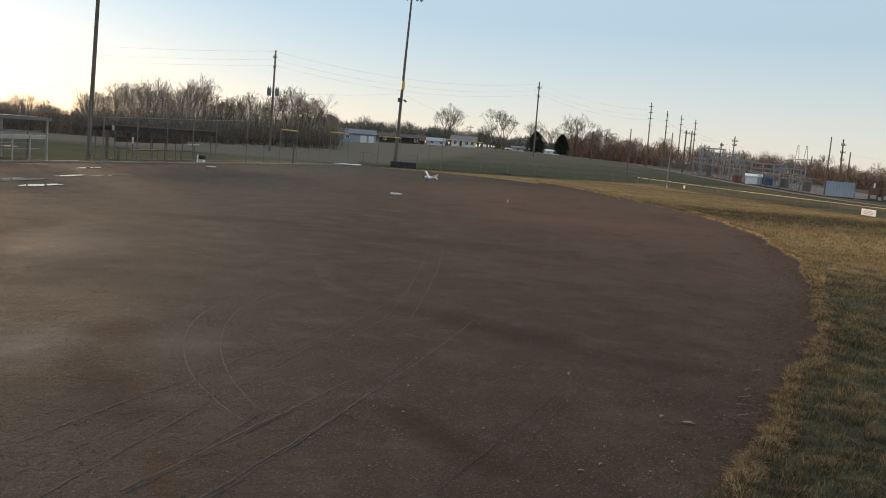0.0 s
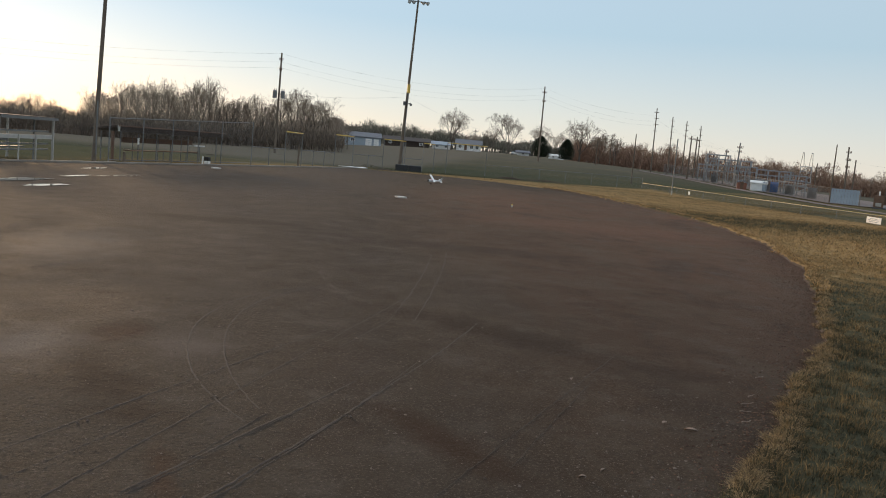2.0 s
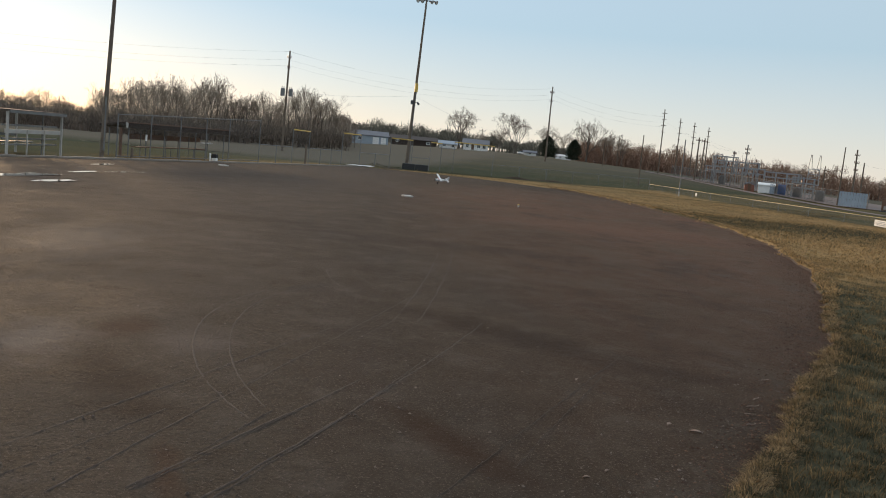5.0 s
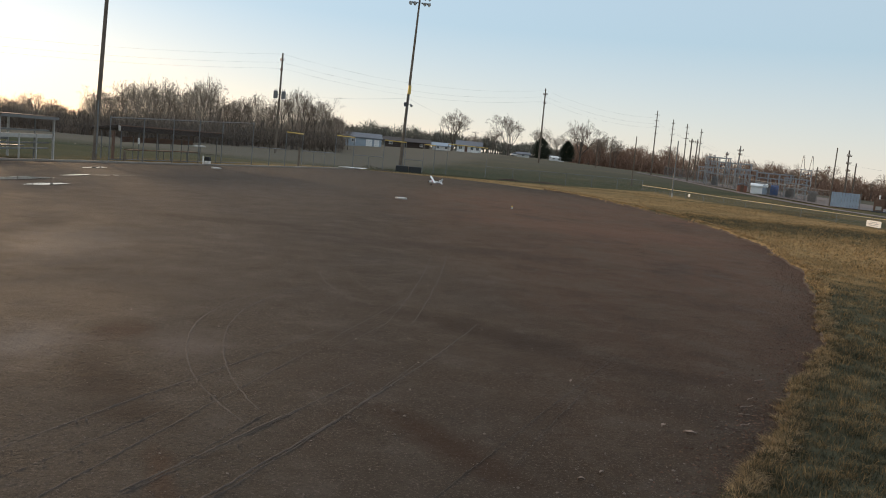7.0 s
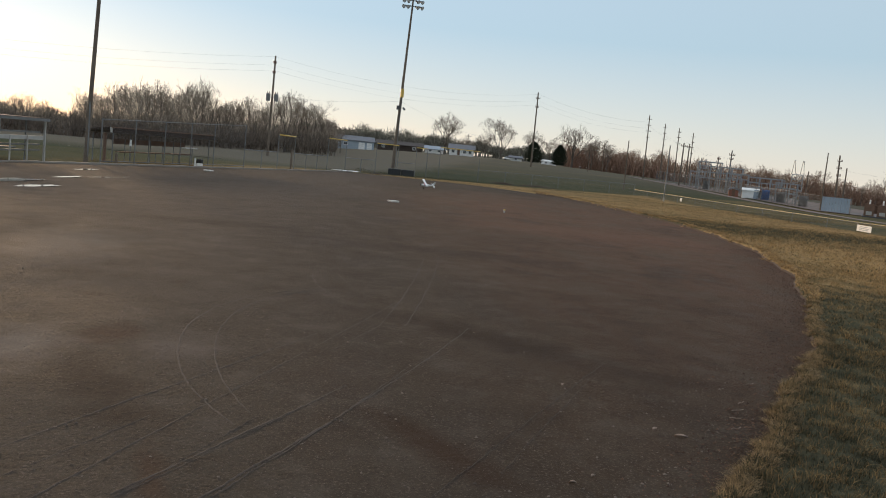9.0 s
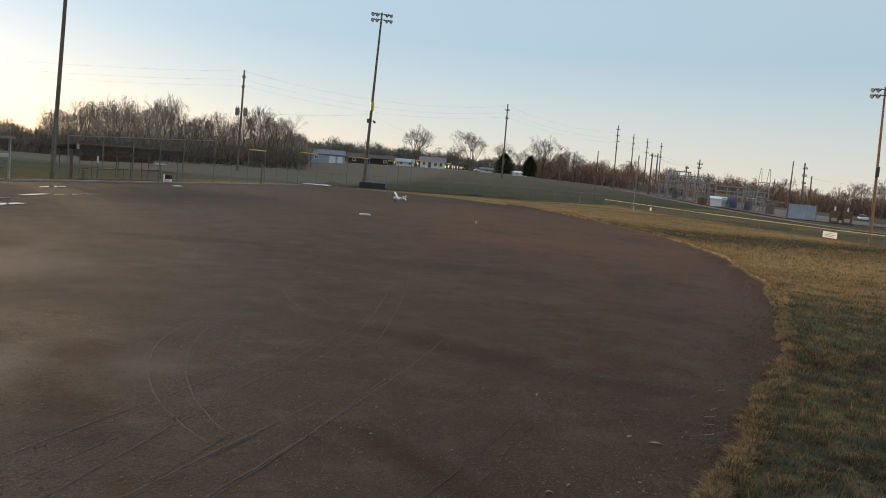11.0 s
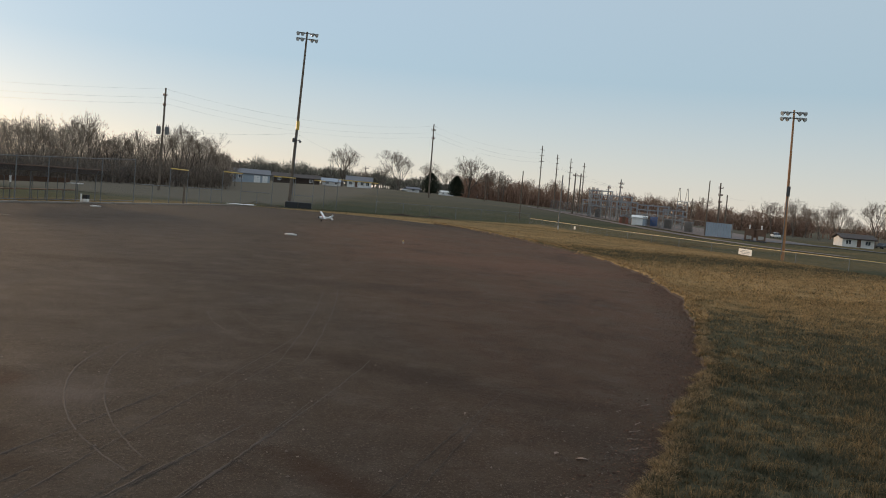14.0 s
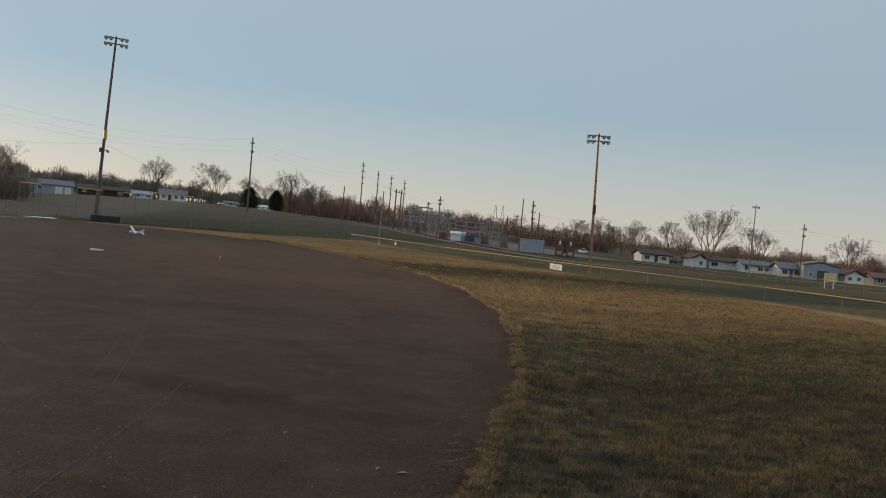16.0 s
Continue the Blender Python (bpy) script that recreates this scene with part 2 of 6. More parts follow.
def grass_material(name, island):
    """Dormant turf: straw and grey-green in patches and mowing streaks."""
    m = bpy.data.materials.new(name)
    m.use_nodes = True
    nt = m.node_tree
    b = nt.nodes["Principled BSDF"]
    v = nt.nodes.new("ShaderNodeTexCoord").outputs["Object"]
    big = noise_node(nt, mapped(nt, v, (0.05, 0.12, 0.02), 25), 1.0, 4, 0.6, 0.3)
    mid = noise_node(nt, mapped(nt, v, (0.7, 1.5, 0.1), 20), 1.0, 6, 0.65)
    f = math_node(nt, "MULTIPLY_ADD", big, 0.42, math_node(nt, "MULTIPLY_ADD", mid, 0.20, 0.19))
    clump = noise_node(nt, mapped(nt, v, (1.0, 1.3, 0.3), 30), 2.4, 5, 0.62)
    f = math_node(nt, "ADD", f, math_node(nt, "MULTIPLY", math_node(nt, "SUBTRACT", clump, 0.5), 0.50))
    # straw inside the outfield fence, greener lots outside and by the near line
    sep = nt.nodes.new("ShaderNodeSeparateXYZ")
    nt.links.new(v, sep.inputs[0])
    gx, gy = sep.outputs[0], sep.outputs[1]
    wob = math_node(nt, "MULTIPLY", math_node(nt, "SUBTRACT", mid, 0.5), 1.5)
    side = ramp_node(nt, math_node(nt, "DIVIDE", math_node(nt, "ADD", gx, wob), 50.0), [(0.55, 0.0), (0.585, 0.6)])
    back = ramp_node(nt, math_node(nt, "DIVIDE", math_node(nt, "ADD", math_node(nt, "SUBTRACT", gy, math_node(nt, "MULTIPLY", gx, 0.6)), wob), 150.0), [(0.490, 0.0), (0.508, 1.0)])
    left = ramp_node(nt, math_node(nt, "DIVIDE", math_node(nt, "SUBTRACT", math_node(nt, "MULTIPLY", gy, 0.277), math_node(nt, "ADD", gx, 23.0)), 20.0), [(0.0, 0.0), (0.25, 1.0)])
    outside = math_node(nt, "MAXIMUM", side, back)
    near = ramp_node(nt, math_node(nt, "DIVIDE", math_node(nt, "ADD", gy, math_node(nt, "MULTIPLY", wob, 4.0)), 60.0), [(0.21, 0.0), (0.31, 0.88), (0.48, 0.88), (0.54, 0.2), (0.665, 0.2), (0.72, 0.76), (1.0, 0.72)])
    f = math_node(nt, "ADD", f, 0.085)
    f = math_node(nt, "SUBTRACT", f, math_node(nt, "MULTIPLY", outside, 0.135))
    f = math_node(nt, "ADD", f, math_node(nt, "MULTIPLY", left, 0.05))
    f = math_node(nt, "ADD", f, math_node(nt, "MULTIPLY", math_node(nt, "SUBTRACT", near, 0.72), 0.20))
    if island:
        rnd = nt.nodes.new("ShaderNodeNewGeometry").outputs["Random Per Island"]
        f = math_node(nt, "ADD", f, math_node(nt, "MULTIPLY", math_node(nt, "SUBTRACT", rnd, 0.5), 0.30))
    else:
        f = math_node(nt, "SUBTRACT", f, 0.03)
        fine = noise_node(nt, v, 22, 5, 0.7)
        f = math_node(nt, "ADD", f, math_node(nt, "MULTIPLY", math_node(nt, "SUBTRACT", fine, 0.5), 0.25))
    col = ramp_node(nt, f, [(0.28, (0.056, 0.058, 0.040)), (0.43, (0.100, 0.092, 0.058)), (0.54, (0.240, 0.165, 0.082)), (0.72, (0.44, 0.30, 0.145))])
    even = math_node(nt, "MAXIMUM", math_node(nt, "MULTIPLY", back, 0.75), math_node(nt, "MULTIPLY", side, 0.8))
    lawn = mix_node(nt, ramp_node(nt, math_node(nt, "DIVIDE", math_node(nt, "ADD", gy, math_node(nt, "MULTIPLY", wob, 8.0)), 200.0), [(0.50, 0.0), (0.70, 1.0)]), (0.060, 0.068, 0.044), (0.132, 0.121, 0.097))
    lawn = mix_node(nt, ramp_node(nt, clump, [(0.35, 0.0), (0.7, 0.22)]), lawn, (0.17, 0.145, 0.10))
    col = mix_node(nt, even, col, lawn)
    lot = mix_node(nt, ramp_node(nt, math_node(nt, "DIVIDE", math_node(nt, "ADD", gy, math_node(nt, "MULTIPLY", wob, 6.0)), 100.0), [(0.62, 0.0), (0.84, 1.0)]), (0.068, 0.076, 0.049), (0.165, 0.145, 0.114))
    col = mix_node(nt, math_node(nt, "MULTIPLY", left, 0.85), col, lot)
    nt.links.new(col, b.inputs["Base Color"])
    b.inputs["Roughness"].default_value = 0.8
    b.inputs["Specular IOR Level"].default_value = 0.0
    if island:
        thin_leaf(nt, col)
    if not island:
        bp = nt.nodes.new("ShaderNodeBump")
        bp.inputs["Strength"].default_value, bp.inputs["Distance"].default_value = 0.5, 0.04
        nt.links.new(noise_node(nt, v, 18, 6, 0.75), bp.inputs["Height"])
        nt.links.new(bp.outputs[0], b.inputs["Normal"])
    return m


def water_material():
    m = bpy.data.materials.new("standing_water")
    m.use_nodes = True
    b = m.node_tree.nodes["Principled BSDF"]
    b.inputs["Base Color"].default_value = (0.05, 0.042, 0.035, 1)
    b.inputs["Roughness"].default_value = 0.04
    b.inputs["IOR"].default_value = 1.33
    return m


M_DIRT = dirt_material()
M_TURF = grass_material("turf", False)
M_BLADE = grass_material("grass_blades", True)
M_TUFT = mat("straw_tuft", (0.14, 0.098, 0.046), (0.52, 0.345, 0.155), 5.0, 30, 0.75, island=0.5, bump=0)
thin_leaf(M_TUFT.node_tree, M_TUFT.node_tree.nodes["Color Ramp"].outputs[0])
M_TUFTN = mat("dull_straw_tuft", (0.11, 0.082, 0.044), (0.46, 0.325, 0.165), 5.0, 30, 0.75, island=0.55, bump=0)
thin_leaf(M_TUFTN.node_tree, M_TUFTN.node_tree.nodes["Color Ramp"].outputs[0])
M_WATER = water_material()
M_CONC = mat("concrete", (0.30, 0.28, 0.25), (0.46, 0.43, 0.39), 1.2, 30)
M_GALV = mat("galvanised_steel", (0.14, 0.14, 0.138), (0.24, 0.24, 0.235), 5, 60, 0.6, 0.4, 0.05)
M_WIRE = mat("chain_link_wire", (0.12, 0.12, 0.12), (0.20, 0.20, 0.20), 5, 60, 0.7, 0.3, 0)
M_WOODP = mat("weathered_pole", (0.10, 0.078, 0.060), (0.20, 0.155, 0.115), 2.0, 25, 0.9, bump=0.3)
M_POLE2 = mat("brown_pole", (0.30, 0.145, 0.062), (0.45, 0.225, 0.10), 2.0, 25, 0.8, bump=0.2)
M_STEELD = mat("dark_steel", (0.06, 0.06, 0.062), (0.12, 0.12, 0.12), 6, 50, 0.5, 0.6, 0.05)
M_WHITE = mat("white_paint", (0.72, 0.71, 0.68), (0.86, 0.85, 0.82), 2.0, 20, 0.6, bump=0.05)
M_YELLOW = mat("yellow_cap", (0.55, 0.36, 0.06), (0.72, 0.50, 0.12), 3, 30, 0.5, bump=0.05)
M_ROOFD = mat("dark_shingle", (0.055, 0.045, 0.040), (0.11, 0.09, 0.08), 2.5, 18, 0.9, bump=0.4)
M_ROOFG = mat("grey_shingle", (0.13, 0.135, 0.15), (0.22, 0.225, 0.24), 2.0, 18, 0.85, bump=0.3)
M_ROOFB = mat("brown_shingle", (0.13, 0.075, 0.050), (0.22, 0.125, 0.085), 2.0, 18, 0.9, bump=0.3)
M_BROWN = mat("brown_wood", (0.11, 0.062, 0.040), (0.19, 0.11, 0.070), 2.0, 22, 0.85, bump=0.2)
M_BRICK = mat("red_brown_cladding", (0.19, 0.075, 0.048), (0.28, 0.12, 0.078), 2.0, 16, 0.85, bump=0.2)
M_GREYB = mat("grey_blue_siding", (0.26, 0.31, 0.36), (0.36, 0.41, 0.46), 1.0, 14, 0.6, bump=0.1)
M_BLUE = mat("blue_paint", (0.05, 0.12, 0.32), (0.09, 0.18, 0.42), 2.0, 14, 0.5, bump=0.05)
M_BLACK = mat("black_vinyl", (0.012, 0.012, 0.013), (0.03, 0.03, 0.03), 3, 30, 0.6, bump=0.15)
M_GLASSD = mat("window_glass", (0.03, 0.04, 0.05), (0.06, 0.07, 0.085), 1, 5, 0.08, bump=0)
M_BARK = mat("bark", (0.085, 0.068, 0.054), (0.19, 0.155, 0.125), 3, 20, 0.95, bump=0, per_object=0.3)
M_TWIG = mat("bare_twigs", (0.145, 0.114, 0.088), (0.29, 0.23, 0.18), 1.0, 9, 0.95, bump=0, island=0.4)
M_REDTWIG = mat("red_brown_brush", (0.150, 0.088, 0.060), (0.31, 0.188, 0.126), 0.2, 3, 0.95, bump=0, island=0.5)
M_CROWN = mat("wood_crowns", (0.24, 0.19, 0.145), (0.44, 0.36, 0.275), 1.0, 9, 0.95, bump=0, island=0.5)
M_REDCROWN = mat("red_brown_crowns", (0.165, 0.098, 0.066), (0.34, 0.210, 0.142), 0.2, 3, 0.95, bump=0, island=0.5)
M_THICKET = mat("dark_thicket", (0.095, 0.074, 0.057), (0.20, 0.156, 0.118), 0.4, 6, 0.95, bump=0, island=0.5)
M_FARWOOD = mat("far_wood", (0.095, 0.088, 0.068), (0.19, 0.172, 0.134), 0.1, 2, 0.95, bump=0, island=0.5)
M_EVER = mat("evergreen", (0.018, 0.028, 0.016), (0.045, 0.06, 0.03), 2.0, 12, 0.9, bump=0, island=0.5)
M_ASPH = mat("asphalt", (0.075, 0.075, 0.078), (0.13, 0.13, 0.132), 0.6, 20, 0.85, bump=0.2)
M_GRAVEL = mat("gravel_pad", (0.125, 0.09, 0.075), (0.21, 0.165, 0.14), 0.6, 20, 0.95, bump=0.3)
M_BUS = mat("pale_bus_steel", (0.20, 0.205, 0.21), (0.36, 0.365, 0.37), 4, 40, 0.6, 0.3, 0.05)
M_INSUL = mat("brown_porcelain", (0.13, 0.06, 0.04), (0.2, 0.1, 0.07), 5, 30, 0.25, bump=0)
M_LENS = mat("lamp_lens", (0.45, 0.45, 0.44), (0.6, 0.6, 0.58), 5, 30, 0.2, bump=0)
M_FOAM = mat("white_foam", (0.74, 0.74, 0.73), (0.84, 0.84, 0.83), 5, 50, 0.5, bump=0)
M_RED = mat("red_trim", (0.40, 0.03, 0.03), (0.52, 0.05, 0.04), 5, 50, 0.5, bump=0)
M_LEAF = mat("dry_leaf", (0.16, 0.11, 0.08), (0.34, 0.27, 0.22), 20, 90, 0.8, bump=0.1)
# rut clay; its wide contrast paints in shaded grooves and lit lips
M_RUT = mat("shaded_rut_clay", (0.026, 0.018, 0.013), (0.092, 0.069, 0.053), 11.0, 60, 0.95)
M_FASCIA = mat("dark_brown_boards", (0.030, 0.021, 0.016), (0.065, 0.045, 0.034), 2.0, 22, 0.9, bump=0.2)
M_BASE = mat("scuffed_rubber_white", (0.42, 0.39, 0.35), (0.64, 0.61, 0.57), 9, 40, 0.6, bump=0.1)
M_AGED = mat("aged_white_paint", (0.34, 0.32, 0.29), (0.50, 0.48, 0.44), 2.5, 25, 0.75, bump=0.1)
M_KERB = mat("weathered_edging", (0.19, 0.165, 0.14), (0.32, 0.285, 0.245), 1.2, 30)
M_CLOD = mat("clay_clod", (0.055, 0.028, 0.017), (0.14, 0.080, 0.052), 8, 60, 0.95, bump=0, island=0.7)
M_SODSHADE = mat("shaded_sod_soil", (0.035, 0.022, 0.014), (0.085, 0.052, 0.034), 6, 50, 0.95)
M_STONE = mat("pebble", (0.06, 0.044, 0.034), (0.165, 0.13, 0.105), 8, 60, 0.9, bump=0, island=0.7)


# ---- mesh helpers ----
def finish(bm, name, material, smooth_faces=False):
    me = bpy.data.meshes.new(name)
    bm.to_mesh(me)
    bm.free()
    me.materials.append(material)
    if smooth_faces:
        me.polygons.foreach_set("use_smooth", [True] * len(me.polygons))
    return me


def part(name, bm, material, parent=None, label="", smooth_faces=False):
    """Links a bmesh, or a ready mesh, as one object, under its thing."""
    me = bm if isinstance(bm, bpy.types.Mesh) else finish(bm, name, material, smooth_faces)
    ob = new(name, me)
    if parent is not None:
        ob.parent = parent
    if label:
        tagged(ob, label)
    return ob


def thing(name, place, label, category, group="", turn=0.0, kind=""):
    e = new(name)
    e.empty_display_size = 0.2
    e.matrix_basis = pose(*place, 0, 0, turn)
    return tagged(e, label, category, group, kind)


def box(bm, x, y, z, sx, sy, sz, bevel=0.0, turn=None):
    """A box with its centre at x, y, z."""
    m = Matrix.Translation((x, y, z)) @ (turn.to_4x4() if turn is not None else Matrix()) @ Matrix.Diagonal((sx, sy, sz, 1))
    vs = bmesh.ops.create_cube(bm, size=1.0, matrix=m)["verts"]
    if bevel:
        es = list({e for v in vs for e in v.link_edges})
        bmesh.ops.bevel(bm, geom=es, offset=bevel, segments=2, affect="EDGES", profile=0.6)
    return bm


def rod(bm, a, b, r1, r2=None, n=8):
    """A round bar from a to b."""
    a, b = Vector(a), Vector(b)
    d = b - a
    m = Matrix.Translation((a + b) / 2) @ d.to_track_quat("Z", "Y").to_matrix().to_4x4()
    bmesh.ops.create_cone(bm, cap_ends=True, segments=n, radius1=r1, radius2=r1 if r2 is None else r2, depth=d.length, matrix=m)
    return bm


def one_box(*a, **k):
    return box(bmesh.new(), *a, **k)


def one_rod(*a, **k):
    return rod(bmesh.new(), *a, **k)


def pydata(name, verts, faces, material, smooth_faces=False):
    me = bpy.data.meshes.new(name)
    me.from_pydata(verts, [], faces)
    me.materials.append(material)
    if smooth_faces:
        me.polygons.foreach_set("use_smooth", [True] * len(me.polygons))
    me.update()
    return me


def tube(points, radius, n=5):
    """Vertices and faces of a thin tube along points."""
    verts, faces = [], []
    for i, p in enumerate(points):
        d = (points[min(i + 1, len(points) - 1)] - points[max(i - 1, 0)]).normalized()
        u = d.cross(Vector((0, 0, 1)))
        u = u.normalized() if u.length > 1e-4 else Vector((1, 0, 0))
        w = u.cross(d)
        r = radius(i / (len(points) - 1)) if callable(radius) else radius
        for k in range(n):
            a = 2 * math.pi * k / n
            verts.append(tuple(p + (u * math.cos(a) + w * math.sin(a)) * r))
        if i:
            o = (i - 1) * n
            for k in range(n):
                faces.append((o + k, o + (k + 1) % n, o + n + (k + 1) % n, o + n + k))
    return verts, faces


# ---- the large structure ----
def build_ground():
    rings = [0.0]
    r = 1.5
    while r < 3600:
        rings.append(r)
        r *= 1.075
    n = 160
    verts, faces = [], []
    for r in rings[1:]:
        for k in range(n):
            a = 2 * math.pi * k / n
            x, y = r * math.sin(a), r * math.cos(a)
            z = ground_z(x, y) + 0.05 * noise.noise((x * 0.05, y * 0.05, 0)) * smooth(40, 90, r)
            verts.append((x, y, z))
    for i in range(len(rings) - 2):
        for k in range(n):
            a, b = i * n + k, i * n + (k + 1) % n
            faces.append((a, a + n, b + n, b))
    faces.append(tuple(range(n)))
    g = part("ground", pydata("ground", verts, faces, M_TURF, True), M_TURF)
    tagged(g, "dormant straw and grey-green turf of the outfield and far lots", "ground", kind="structure")


def build_dirt():
    verts, faces = [], []
    ys = []
    y = -14.0
    while y < 71.0:
        ys.append(min(y, 70.98))
        y += 0.16 if y < 24 else 0.45
    cols = 60
    for y in ys:
        x0, x1 = kerb_x(y), edge_line(y)
        x1 = max(x1, x0 + 0.3)
        for c in range(cols + 1):
            x = x0 + (x1 - x0) * (1 - (1 - c / cols) ** 1.4)
            z = ground_z(x, y) + 0.012 + 0.006 * noise.noise((x * 1.3, y * 1.3, 0)) + 0.004 * noise.noise((x * 0.3, y * 0.3, 5))
            verts.append((x, y, z))
    w = cols + 1
    for i in range(len(ys) - 1):
        for c in range(cols):
            a = i * w + c
            faces.append((a, a + 1, a + w + 1, a + w))
    d = part("infield_dirt", pydata("infield_dirt", verts, faces, M_DIRT, True), M_DIRT)
    tagged(d, "packed red-brown clay infield, damp and scuffed", "infield", kind="structure")


def build_turf_edge():
    """The raised, ragged lip of sod along the clay."""
    verts, faces = [], []
    steps = (-0.03, 0.0, 0.03, 0.06, 0.14, 0.35, 0.7, 1.15, 1.65)
    y, n = 1.0, 0
    while y < 62:
        e = edge_line(y)
        rag = 0.03 * noise.noise((y * 9, 1.0, 0)) + 0.02 * noise.noise((y * 27, 4.0, 0))
        for o in steps:
            x = e + o + (rag if o < 0.1 else 0)
            bump = 0.010 * noise.noise((x * 6, y * 6, 2)) * smooth(0.0, 0.1, o) * (1 - smooth(0.7, 1.6, o))
            verts.append((x, y, ground_z(x, y) + 0.008 + lip(x, y) + bump - (0.012 if o == steps[-1] or o == steps[0] else 0)))
        n += 1
        y += 0.05 if y < 12 else 0.12 if y < 30 else 0.4
    w = len(steps)
    for i in range(n - 1):
        for c in range(w - 1):
            a = i * w + c
            faces.append((a, a + 1, a + w + 1, a + w))
    me = pydata("turf_edge", verts, faces, M_TURF, True)
    # dark soil on the lip's face, also painting in its shadow line
    me.materials.append(M_SODSHADE)
    me.polygons.foreach_set("material_index", [1 if i % (w - 1) < 2 else 0 for i in range(len(faces))])
    t = part("turf_edge", me, M_TURF)
    tagged(t, "raised ragged sod lip where the grass meets the clay", "turf edge", kind="structure")


def build_kerb():
    """Pale edging board between the clay and the fence line."""
    me = bmesh.new()
    steps = 30
    for i in range(steps):
        ya, yb = 8 + i * 2.2, 8 + (i + 1) * 2.2 - 0.02
        xa, xb = kerb_x(ya) - 0.1, kerb_x(yb) - 0.1
        mx, my = (xa + xb) / 2, (ya + yb) / 2
        t = Euler((0, 0, -math.atan(0.277))).to_matrix()
        box(me, mx, my, ground_z(mx, my) + 0.0, 0.12, math.hypot(yb - ya, xb - xa), 0.16, 0.015, t)
    k = part("kerb", me, M_KERB)
    tagged(k, "low pale concrete edging along the fence line", "kerb", kind="structure")


build_ground()
build_dirt()
build_turf_edge()
build_kerb()


# ---- trees ----
def grow(rng, height, angle, depth, bole=0.22, thick=1.0, stems=(3, 5), keep=0.80, lift=0.10, side=0.55):
    """A bare tree that forks again and again. Returns two lists of segments (a, b, ra, rb)."""
    wood, fine = [], []

    def turned(d, amount, about):
        u = d.cross(Vector((0.21, 0.37, 0.9))).normalized()
        w = u.cross(d)
        s = u * math.cos(about) + w * math.sin(about)
        return (d * math.cos(amount) + s * math.sin(amount) + Vector((0, 0, lift))).normalized()

    def limb(p, d, length, r, level):
        n = 2 if level < 4 else 1
        for i in range(n):
            d = (d + Vector((rng.uniform(-1, 1), rng.uniform(-1, 1), rng.uniform(-0.6, 0.8))) * 0.13).normalized()
            q = p + d * length / n
            (wood if level < 3 else fine).append((p, q, r * (1 - 0.16 * i), r * (1 - 0.16 * (i + 1))))
            if level > 1 and rng.random() < side:
                e = turned(d, radians(rng.uniform(35, 70)), rng.uniform(0, 6.28))
                twig(p.lerp(q, rng.uniform(0.3, 0.9)), e, length * rng.uniform(0.45, 0.8), r * 0.35, 2)
            p = q
        if level >= depth:
            return
        about = rng.uniform(0, 6.28)
        forks = 3 if rng.random() < 0.32 else 2
        for k in range(forks):
            amount = radians(angle * rng.uniform(0.55, 1.25)) * (0.55 if k == 0 else 1.0)
            limb(p, turned(d, amount, about + k * 6.28 / forks + rng.uniform(-0.5, 0.5)), length * keep * rng.uniform(0.78, 1.12), r * (0.78 if k == 0 else 0.62), level + 1)

    def twig(p, d, length, r, left):
        q = p + d * length
        fine.append((p, q, r, r * 0.6))
        if left:
            for k in range(2):
                twig(p.lerp(q, rng.uniform(0.4, 1.0)), turned(d, radians(rng.uniform(15, 50)), rng.uniform(0, 6.28)), length * 0.6, r * 0.6, left - 1)

    base, r = Vector((0, 0, -0.15)), height * 0.020 * thick
    d = Vector((rng.uniform(-0.05, 0.05), rng.uniform(-0.05, 0.05), 1)).normalized()
    p = base
    for i in range(3):
        q = p + (d + Vector((rng.uniform(-0.04, 0.04), rng.uniform(-0.04, 0.04), 0))) * height * bole / 3
        wood.append((p, q, r * (1.12 - 0.12 * i), r * (1.0 - 0.12 * i)))
        p = q
    count = rng.randint(*stems)
    for k in range(count):
        e = turned(d, radians(angle * rng.uniform(0.5, 1.4)) if k else radians(5), k * 6.28 / max(1, count - 1) + rng.uniform(-0.4, 0.4))
        limb(p - d * height * bole * rng.uniform(0, 0.3) * (k > 0), e, height * 0.20 * rng.uniform(0.85, 1.15), r * (0.66 if k == 0 else 0.48), 0)
    return wood, fine


def sticks(segments, n, least=0.0):
    verts, faces = [], []
    for a, b, ra, rb in segments:
        d = (b - a).normalized()
        u = d.cross(Vector((0.3, 0.2, 1)))
        u = u.normalized() if u.length > 1e-3 else Vector((1, 0, 0))
        w = u.cross(d)
        if n == 2:
            s = math.sin(a.x * 91.7 + a.z * 57.3) * math.pi
            u, w = u * math.cos(s) + w * math.sin(s), w
        o = len(verts)
        ra, rb = max(ra, least), max(rb, least * 0.8)
        for p, r in ((a, ra), (b, rb)):
            for k in range(n):
                t = 2 * math.pi * k / n
                verts.append(tuple(p + (u * math.cos(t) + w * math.sin(t)) * r))
        if n == 2:
            faces.append((o, o + 1, o + 3, o + 2))
            continue
        for k in range(n):
            faces.append((o + k, o + (k + 1) % n, o + n + (k + 1) % n, o + n + k))
    return verts, faces


